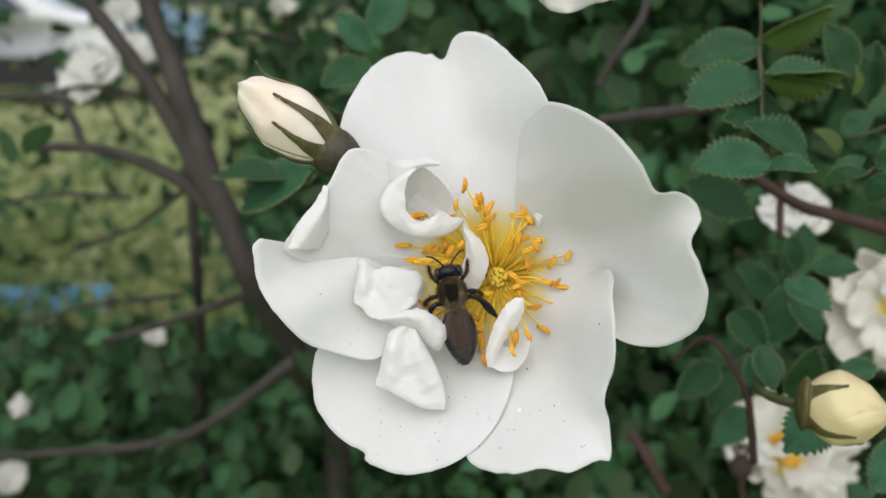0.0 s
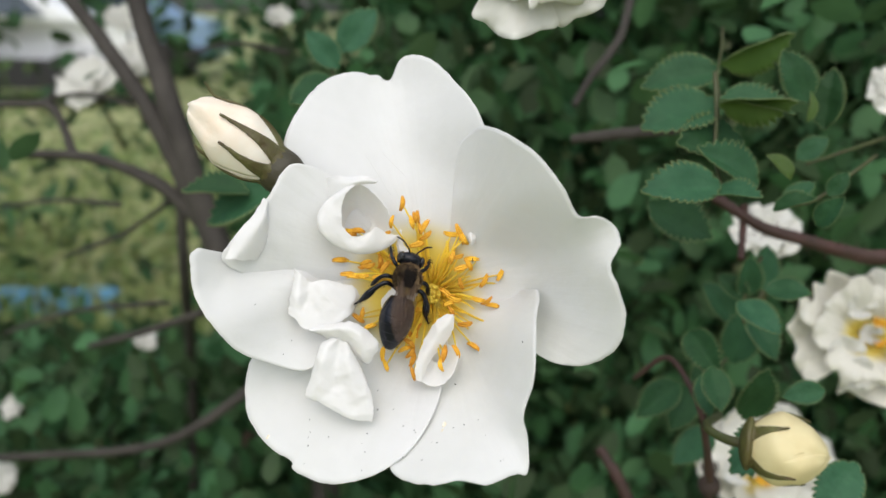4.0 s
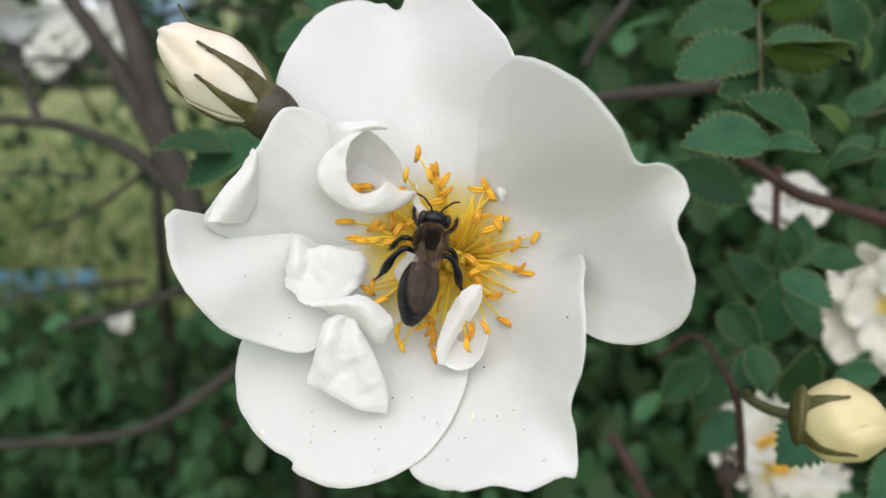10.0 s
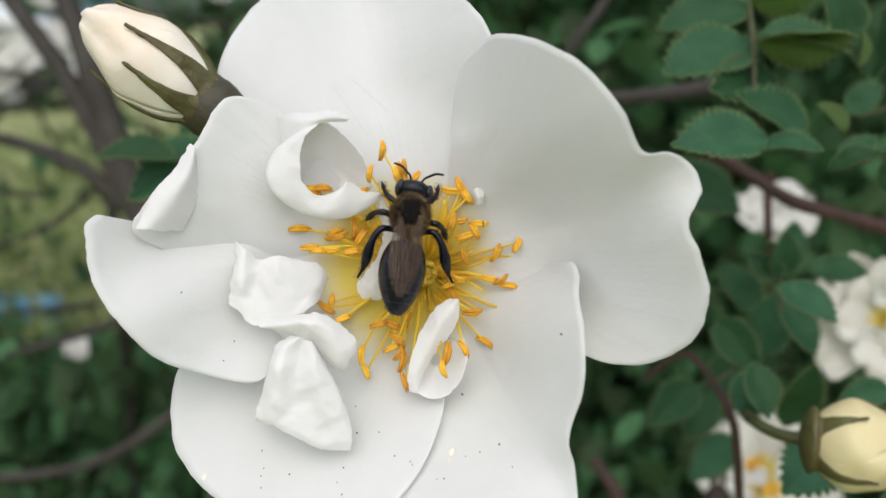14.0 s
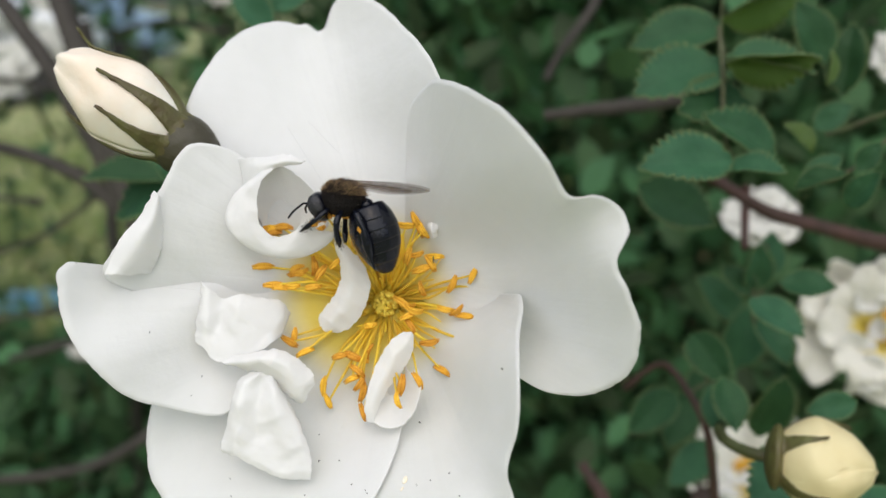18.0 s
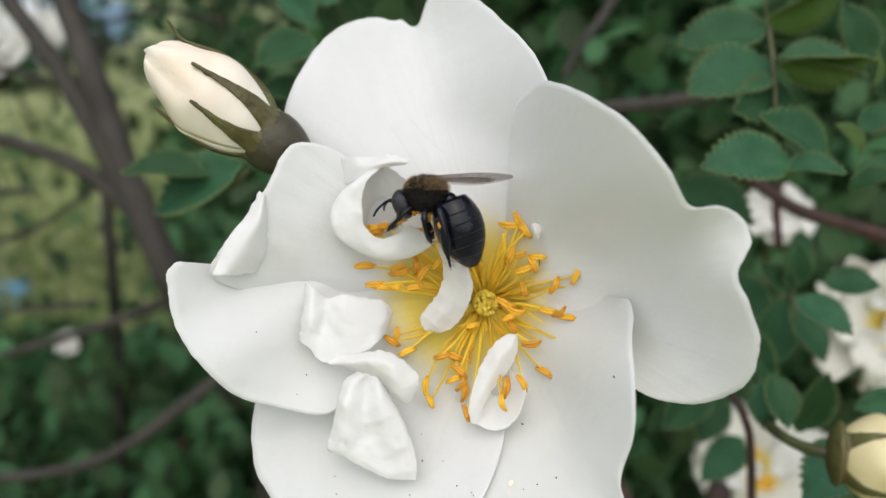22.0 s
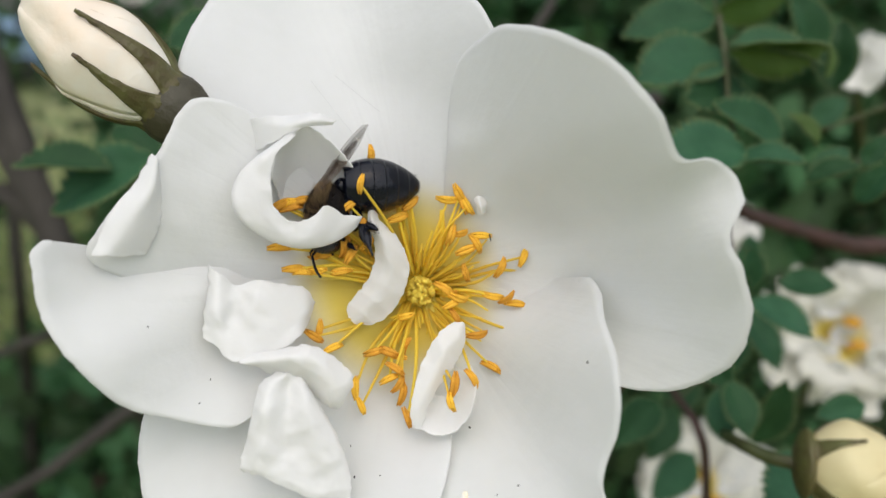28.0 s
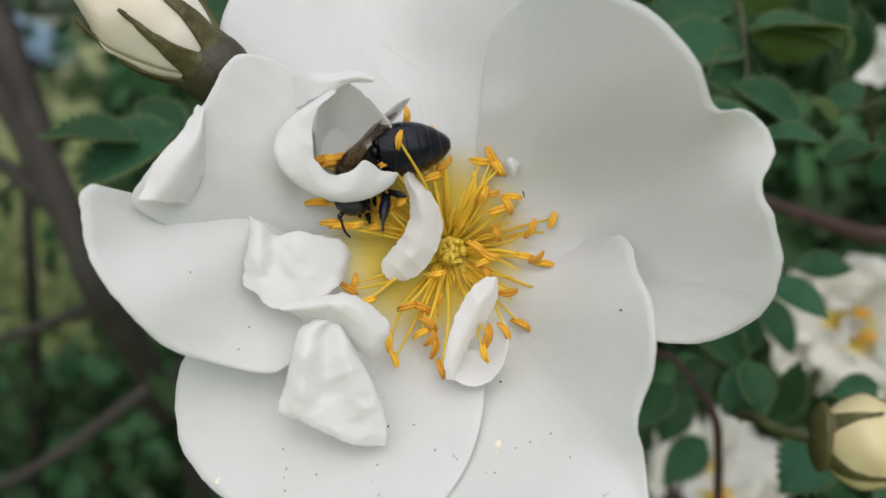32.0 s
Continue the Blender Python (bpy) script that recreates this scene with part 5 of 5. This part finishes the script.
def build_far():
    bm = bmesh.new()
    bmesh.ops.create_cube(bm, size=1.0)
    for q in bm.verts:
        q.co.x, q.co.y, q.co.z = q.co.x * 1.3, q.co.y * 0.1, q.co.z * 0.09
    bmesh.ops.bevel(bm, geom=bm.edges[:], offset=0.006, segments=2, affect="EDGES")
    plank = part("plank", bm, BLUE, smooth=False)
    plank.matrix_world = pose(-1.93, 3.05, 0.03, 0, 0, 4)
    tagged(plank, "weathered blue painted plank lying in the grass", "plank")
    # hedge that closes the garden
    rng = random.Random(17)
    verts, faces = [], []
    for k in range(7000):
        a = radians(rng.uniform(-180, 180))
        d = rng.uniform(13, 17)
        z = 3.6 * rng.random() ** 0.8
        p = Vector((-math.sin(a) * d, math.cos(a) * d, z))
        s = rng.uniform(0.18, 0.42)
        ax = Euler((rng.uniform(0, 3), rng.uniform(0, 3), rng.uniform(0, 6))).to_matrix()
        n = len(verts)
        verts += [p + ax @ Vector(q) * s for q in ((0, 0, 0), (0.45, 0.5, 0.05), (0, 1, 0), (-0.45, 0.5, 0.05))]
        faces += [(n, n + 1, n + 2), (n, n + 2, n + 3)]
    me = bpy.data.meshes.new("hedge")
    me.from_pydata(verts, [], faces)
    tagged(part_of("hedge", me, FOLIAGE), "green hedge at the far end of the garden", "hedge", kind="stuff")


# ---- the bee ----
def build_bee():
    bee = thing("bee", FLOWER, "dark bee with brown furry thorax and orange pollen on its legs", "bee")
    rng = random.Random(8)

    def fur(bm, centre, radii, count, length, keep=lambda v: True):
        for k in range(count):
            v = Vector((rng.gauss(0, 1), rng.gauss(0, 1), rng.gauss(0, 1))).normalized()
            if not keep(v):
                continue
            p = Vector(centre) + Vector((v.x * radii[0], v.y * radii[1], v.z * radii[2]))
            q = p + (v + Vector((rng.uniform(-0.5, 0.5), rng.uniform(-0.9, 0.1), rng.uniform(-0.4, 0.4)))) * length * rng.uniform(0.6, 1.2)
            side = v.orthogonal().normalized() * 0.015
            a, b, c = bm.verts.new((p - side) * MM), bm.verts.new((p + side) * MM), bm.verts.new(q * MM)
            bm.faces.new((a, b, c))

    thorax = part("thorax", ellipsoid((0, 0.6, 0), (1.95, 2.15, 1.85)), BEE_DARK_FUR, bee)
    bm = bmesh.new()
    fur(bm, (0, 0.6, 0), (1.92, 2.12, 1.82), 9000, 0.34, lambda v: v.z > 0.12)
    part("fur", bm, BEE_BACK_FUR, thorax, "short dark brown hair", smooth=False)
    bm = bmesh.new()
    fur(bm, (0, 0.6, 0.2), (1.92, 2.12, 1.7), 7000, 0.42, lambda v: 0.25 < v.z < 0.95 and (v.x * v.x > 0.16 or abs(v.y) > 0.5))
    part("fur", bm, BEE_FUR, thorax, "tawny hair round the thorax", smooth=False)
    bm = bmesh.new()
    for k in range(26):
        ellipsoid((rng.uniform(-1.0, 1.0), rng.uniform(-0.4, 2.2), -1.75 + rng.uniform(-0.15, 0.25)), (0.22, 0.22, 0.2), u=6, v=5, bm=bm)
    part("pollen", bm, POLLEN, thorax, "orange pollen grains under the thorax")
    head = part("head", ellipsoid((0, 0.85, -0.2), (1.8, 1.05, 1.55)), BEE_BLACK, bee)
    for s in (-1, 1):
        part("eye", ellipsoid((s * 1.4, 0.85, 0.0), (0.5, 0.8, 1.15)), BEE_EYE, head)
        part("antenna", tube([(s * 0.35, 1.45, 0.25), (s * 0.75, 2.1, 0.65), (s * 1.0, 2.35, 0.6), (s * 1.7, 3.1, 0.25), (s * 2.5, 3.5, -0.2)], [0.13, 0.11, 0.12, 0.13, 0.1], 6, 18), BEE_BLACK, head)
        part("jaw", tube([(s * 0.45, 1.2, -0.85), (s * 0.35, 1.75, -1.1), (s * 0.05, 1.95, -1.15)], [0.22, 0.16, 0.06], 6, 8), BEE_BLACK, head)
    bm = bmesh.new()
    fur(bm, (0, 0.85, -0.1), (1.5, 0.95, 1.5), 140, 0.28, lambda v: v.z > 0.1)
    part("fur", bm, BEE_DARK_FUR, head, smooth=False)
    # abdomen: overlapping rings, tapering to the tip, origin at the waist
    abdomen = part("abdomen", ellipsoid((0, -0.35, 0), (0.75, 0.7, 0.75)), BEE_BLACK, bee)
    for k in range(6):
        y0, y1 = -0.4 - 1.12 * k, -0.4 - 1.12 * (k + 1) - 0.25
        def r(y):
            q = (-y - 0.2) / 7.4
            return 2.5 * max(0.02, math.sin(math.pi * min(1, (0.13 + 0.87 * q))) ** 0.62) * (1 - 0.15 * q)
        rows = []
        for i, y in enumerate(np.linspace(y0, y1, 9)):
            rr = r(y) * (1.0 + 0.018 * i / 8)
            rows.append([(rr * 0.95 * math.cos(a) * MM, y * MM, rr * 1.04 * math.sin(a) * MM) for a in np.linspace(-math.pi / 2, 1.5 * math.pi, 28, endpoint=False)])
        part("segment", grid_mesh(rows, 0.05 * MM, wrap=True), BEE_BLACK, abdomen)
    bm = bmesh.new()
    fur(bm, (0, -3.6, 0), (2.2, 3.4, 2.4), 60, 0.3)
    part("fur", bm, BEE_DARK_FUR, abdomen, "sparse dark hair", smooth=False)
    bm = bmesh.new()
    fur(bm, (0, -6.3, 0), (1.1, 0.8, 1.0), 500, 0.4, lambda v: v.y < 0.2)
    part("fur", bm, BEE_BACK_FUR, abdomen, "brown hair at the tip of the abdomen", smooth=False)
    bm = bmesh.new()
    fur(bm, (0, -3.4, -0.4), (1.95, 2.8, 2.0), 1500, 0.45, lambda v: v.z < -0.35)
    part("pollen_brush", bm, POLLEN, abdomen, "orange pollen under the abdomen", smooth=False)
    # wings: two pairs, veined, lying back over the abdomen
    wings = []
    for s in (-1, 1):
        for length, width, lift in ((8.0, 2.1, 0.35), (5.8, 1.5, 0.15)):
            rows = []
            for t in np.linspace(0, 1, 24):
                w = width * (math.sin(math.pi * (0.08 + 0.90 * t) ** 1.4) ** 0.7 * 0.9 + 0.06)
                row = []
                for u in np.linspace(0, 1, 8):
                    x = s * (u - 0.4) * w
                    z = lift + 0.04 * math.sin(u * 9) * (1 - t) + 0.1 * t * t * length * 0.1
                    row.append((x * MM, -t * length * MM, z * MM))
                rows.append(row)
            wing = part("wing", grid_mesh(rows, 0.03 * MM), WING, bee, "smoky brown translucent wing")
            for u0, u1 in ((0.03, 0.06), (0.3, 0.3), (0.45, 0.75)):
                pts = []
                for t in (0.0, 0.25, 0.5, 0.75, 0.93):
                    w = width * (math.sin(math.pi * (0.08 + 0.90 * t) ** 1.4) ** 0.7 * 0.9 + 0.06)
                    pts.append((s * (u0 + (u1 - u0) * t - 0.4) * w, -t * length, lift + 0.04 * math.sin((u0 + (u1 - u0) * t) * 9) * (1 - t) + 0.01 * t * t * length))
                part("vein", tube(pts, [0.03, 0.014, 0.007], 5, 14), VEIN, wing)
            wings.append((wing, s, length))
    # legs: three pairs; origin of each at its hip
    legs = []
    hind = [(0, 0, 0), (1.5, -0.1, 0.5), (2.2, -1.3, 0.2), (2.45, -2.6, -0.5), (2.55, -3.4, -1.0), (2.75, -4.2, -1.4), (3.1, -5.0, -1.7)]
    middle = [(0, 0, 0), (1.4, 0.2, 0.4), (2.2, -0.1, -0.3), (2.6, -0.6, -1.2), (2.9, -1.0, -1.9)]
    front = [(0, 0, 0), (1.1, 0.7, 0.2), (1.7, 1.5, -0.3), (1.9, 2.2, -0.9), (2.1, 2.9, -1.5)]
    for s in (-1, 1):
        for name, pts, hip, rad in (("hind_leg", hind, (1.0, -0.9, -0.9), [0.24, 0.34, 0.34, 0.56, 0.46, 0.17, 0.1]), ("middle_leg", middle, (1.2, 0.3, -1.0), [0.24, 0.32, 0.26, 0.34, 0.13]), ("front_leg", front, (0.9, 1.5, -0.9), [0.22, 0.28, 0.22, 0.26, 0.1])):
            leg = part(name, tube([(s * p[0], p[1], p[2]) for p in pts], rad, 8, 22), BEE_BLACK, bee)
            bm = bmesh.new()
            for a, b in zip(pts[1:], pts[2:]):
                for f in (0.2, 0.5, 0.8):
                    c = [a[i] + (b[i] - a[i]) * f for i in range(3)]
                    fur(bm, (s * c[0], c[1], c[2]), (0.32, 0.32, 0.32), 30, 0.26)
            part("fur", bm, BEE_DARK_FUR, leg, smooth=False)
            if name != "middle_leg":
                part("pollen", ellipsoid((s * pts[2][0], pts[2][1], pts[2][2] - 0.25), (0.32, 0.5, 0.3)), POLLEN, leg, "clump of orange pollen")
            legs.append((leg, s, name, hip))
    return bee, thorax, head, abdomen, wings, legs


# how the flower nods: seconds, shift x, y, z, turn x, y, z
PIVOT = (9.9, 130.0, -6.7)
SWAY = [
    (0, 0.30, -0.26, -0.40, -0.54, 0.43, -0.27),
    (1, -1.40, -0.56, -0.25, -2.03, 0.79, 4.64),
    (2.5, -1.66, -0.55, -0.14, -1.28, 1.17, 3.64),
    (3.5, -0.95, -0.19, -0.17, -1.29, 1.38, 1.82),
    (6, -0.95, 0.49, -0.85, -1.77, 0.88, 1.89),
    (8, 0.19, 0.37, -0.17, -0.64, 0.50, -0.17),
    (9, 0.01, 0.38, -0.12, -0.32, 0.59, -0.07),
    (10, -0.02, 0.14, -0.25, -0.03, 0.54, 0.40),
    (11, -0.17, 0.02, -0.02, -0.29, 0.16, 0.95),
    (12, -0.11, 0.20, -0.27, -0.92, 0.01, 0.48),
    (13, 0.01, 0.04, 0.21, 0.18, -0.05, 0.21),
    (14, -0.42, 0.08, -0.24, -0.56, 0.61, 1.74),
    (17, -0.12, -0.08, -0.04, 0.01, -0.06, 0.11),
    (18, 0.01, 0.01, -0.14, 0.13, -0.45, -1.08),
    (19, 0.20, 0.27, -0.12, 0.28, 0.14, -0.56),
    (20, 0.84, -0.26, 0.46, 1.37, -0.55, -3.34),
    (21, 0.85, 0.12, 0.84, 3.48, -1.14, -3.69),
    (22, 2.02, -0.08, 0.35, 2.12, -0.42, -6.43),
    (23, 0.03, 0.52, 0.15, 0.59, -0.77, 0.29),
    (24, 0.83, 0.14, 0.15, 0.74, -0.18, -2.43),
    (27, 0.42, -0.23, 0.19, -0.01, -0.83, -0.33),
    (28, 0.23, -0.22, 0.61, 1.44, -0.70, -0.08),
    (29, 0.26, -0.10, 0.27, -0.35, -0.90, 0.35),
    (30, -0.16, -0.30, -0.31, -0.63, -0.07, 1.05),
    (31, 0.12, -0.04, 0.41, 0.61, -0.62, 0.27),
    (32, 0.08, -0.02, 0.13, -0.37, -0.43, 0.76),
]


def nod(t):
    """The small move of the whole flower at a time, in rig space."""
    cols = np.array(SWAY)
    x, y, z, a, b, c = [float(np.interp(t, cols[:, 0], cols[:, k])) for k in range(1, 7)]
    axis = Vector((radians(a), radians(b), radians(c)))
    turn = Matrix.Rotation(axis.length, 4, axis.normalized()) if axis.length > 1e-6 else Matrix()
    p = Vector(PIVOT) * MM
    return RIG @ Matrix.Translation(p + Vector((x, y, z)) * MM) @ turn @ Matrix.Translation(-p) @ RIG.inverted()


# seconds, u, v, w, heading, nose-up, roll, abdomen bend, wing spread
BEE_ROWS = [
    (0, -6.832, -3.268, 7.768, 101, 0.4536, 0, 6, 8),
    (1, -6.644, -3.536, 6.872, 93.72, 1.859, 0, 5, 8),
    (2, -5.944, -1.472, 7.2, 82, 0, 0, 5, 8),
    (3, -3.664, 0.992, 7.632, 77.22, -0.4695, 5, 5, 8),
    (5.5, -5.256, -0.076, 7.752, 86.12, -5.314, 25, 8, 4),
    (6, -3.936, 1.332, 7.952, 79.49, -4.985, 15, 6, 6),
    (6.5, -3.092, 2.624, 7.984, 75.28, -5.617, 10, 5, 8),
    (7, -3.168, 3.248, 7.984, 77.8, -6.032, 5, 5, 8),
    (8, -2.312, 3.324, 8.108, 70.84, -8.648, 0, 5, 8),
    (9, -0.72, 1.424, 7.88, 57.17, -7.718, -10, 6, 8),
    (10, -3.7, 0.688, 7.58, 77.84, -7.204, 5, 6, 8),
    (11, -5.728, 0.576, 7.38, 113.3, -7.339, -10, 6, 8),
    (12, -5.736, 0.144, 8.488, 115.7, -4.294, -15, 5, 10),
    (13, -3.288, 2.972, 7.92, 91.82, -6.786, 0, 4, 4),
    (14, -2.62, 3.996, 7.964, 82.76, -6.237, 0, 4, 6),
    (14.5, -3.212, 4.244, 7.892, 88.2, -6.288, 0, 4, 6),
    (16.5, -3.372, 6.78, 9.9, 92.08, 0, 0, 5, 2),
    (17, -3.26, 9.29, 9.4, 108, -3, 35, 12, 4),
    (17.5, -3.56, 9.61, 9.3, 140, -3, 57.5, 39, 3.5),
    (18, -3.85, 9.94, 9.2, 172, -3, 80, 66, 3),
    (18.5, -4.08, 10.15, 9.2, 177.5, -3, 81.5, 67, 4.5),
    (19, -4.32, 10.36, 9.2, 183, -3, 83, 68, 6),
    (20, -5.14, 9.69, 9.2, 187, -3, 83, 70, 3),
    (21, -5.03, 9.52, 9.2, 182, -3, 83, 70, 3),
    (22, -6.17, 10.58, 9.2, 177, -3, 83, 68, 5),
    (23, -6.48, 10.15, 9.2, 188, -3, 83, 66, 5),
    (24, -6.08, 9.65, 9.2, 188, -3, 82, 66, 3),
    (24.5, -7.08, 9.25, 9.2, 188, -3, 80, 66, 4),
    (26.5, -7.9, 8.01, 6.3, 218, -3, 80, 61.2, 10),
    (27, -8.44, 7.18, 4.5, 238, -3, 80, 58, 14),
    (28, -9.06, 7.08, 4.5, 246, -3, 80, 66, 14),
    (29, -8.43, 7.18, 4.7, 246, -3, 80, 70, 14),
    (30, -8.58, 7.08, 4.5, 241, -3, 80, 56, 14),
    (31, -9.55, 6.29, 4.5, 242, -3, 80, 54, 14),
    (32, -9.59, 6.38, 4.5, 238, -3, 80, 50, 14),
]


def bee_pose(u, v, w, heading, nose, roll):
    a, p, r = radians(heading), radians(nose), radians(roll)
    f = Vector((math.cos(a) * math.cos(p), math.sin(a) * math.cos(p), math.sin(p)))
    d = (Vector((0, 0, 1)) - f * f.z).normalized()
    d = d * math.cos(r) + f.cross(d) * math.sin(r)
    x = f.cross(d)
    m = Matrix((x, f, d)).transposed().to_4x4()
    m.translation = Vector((u, v, w)) * MM
    return m @ Matrix.Scale(1.0, 4)


build_ground()
build_car(pose(-5.9, 10.4, 0, 0, 0, 14), CAR_PAINT, "white car parked on the far side of the lawn")
# the blue car is added for pale blue patches of unknown source
build_car(pose(-6.2, 15.0, 0, 0, 0, 4), ADDED_CAR_BLUE, "pale blue car shape added for unidentified blue patches behind the white car")
build_far()
build_bush()
ROSE, CURL, BENT = build_main_rose()
YELLOW_BUD = build_buds()
build_leaves()
build_other_roses()
build_dried_hip()
build_weeds()
build_dry_leaves()
build_foliage()
BEE = build_bee()
cam.data.dof.focus_object = BEE[0]   # the camera keeps the bee in focus


def motions():
    bee, thorax, head, abdomen, wings, legs = BEE
    walk(ROSE, [(row[0], nod(row[0]) @ FLOWER) for row in SWAY])
    # the yellow bud is shifted over time to fit the camera's view
    rest = YELLOW_BUD.matrix_world.copy()
    walk(YELLOW_BUD, [(t, Matrix.Translation((x * MM, 0, z * MM)) @ rest) for t, x, z in ((0, -0.4, 0.8), (3, 0.4, -2.6), (5.5, 0.0, -1.8), (7, -0.5, -1.1), (12, -0.6, 0.4), (17, 0, 0), (32, 0, 0))])
    # the curled petal sags when the bee pushes under it
    for ob in CURL:
        walk(ob, [(t, pose(x * MM, y * MM, 0)) for t, x, y in ((0, 0.9, 1.1), (17, 0.9, 1.0), (24.5, 0.8, 0.8), (27, 0.1, 0.1), (32, 0, 0))])
    # a gust bends the two upper petals
    for ob, (a, b, c) in zip(BENT, ((-8.3, 3.1, 2.3), (2.0, -2.4, 1.0))):
        walk(ob, [(t, pose(0, 0, 0, a * k, b * k, c * k)) for t, k in ((0, 0), (20.25, 0), (20.6, 0.7), (20.85, 1), (21.15, 1), (21.5, 0.6), (22, 0.15), (22.5, 0), (32, 0))])
    walk(bee, [(t, nod(t) @ FLOWER @ bee_pose(u, v, w, h, n, r)) for t, u, v, w, h, n, r, b, s in BEE_ROWS])
    walk(abdomen, [(t, pose(0, -1.7 * MM, 0, b, 0, 0)) for t, u, v, w, h, n, r, b, s in BEE_ROWS])
    walk(head, [(t, pose(0, (2.3 if t < 17 else 2.0 if t < 26 else 2.5) * MM, (-0.1 if t < 17 else -0.5) * MM, (-12 if t < 17 else -28 if t < 26 else -18) + 6 * math.sin(t * 2.1), 0, 8 * math.sin(t * 1.3))) for t, *rest in BEE_ROWS])
    for wing, s, length in wings:
        walk(wing, [(t, pose(s * 0.85 * MM, (0.0 if length > 7 else -0.4) * MM, (1.45 if length > 7 else 1.35) * MM, (-10 - 0.5 * sp if t < 17.3 else 2 - sp if t < 26 else 16), s * (12 if t < 17.3 else 28), s * (sp * 0.6 + (0 if length > 7 else 4) - 14))) for t, u, v, w, h, n, r, b, sp in BEE_ROWS])
    # legs: spread while it walks, hanging while it lies on its side, drawn in under the lip
    side = {"hind_leg": (50, 20, 0), "middle_leg": (20, 52, 0), "front_leg": (-12, 48, 10)}
    for k, (leg, s, name, hip) in enumerate(legs):
        def turn(t):
            a, b, c = (0, 0, 12 if name == "hind_leg" else 0) if t < 17.3 else side[name] if t < 26 else (0, 80, 40 if name == "front_leg" else 150)
            return a + 9 * math.sin(t * 2.7 + k * 2), s * b, s * c + 11 * math.sin(t * 1.9 + k * 2.6)
        walk(leg, [(t, pose(s * hip[0] * MM, hip[1] * MM, hip[2] * MM, *turn(t))) for t, *rest in BEE_ROWS])


motions()
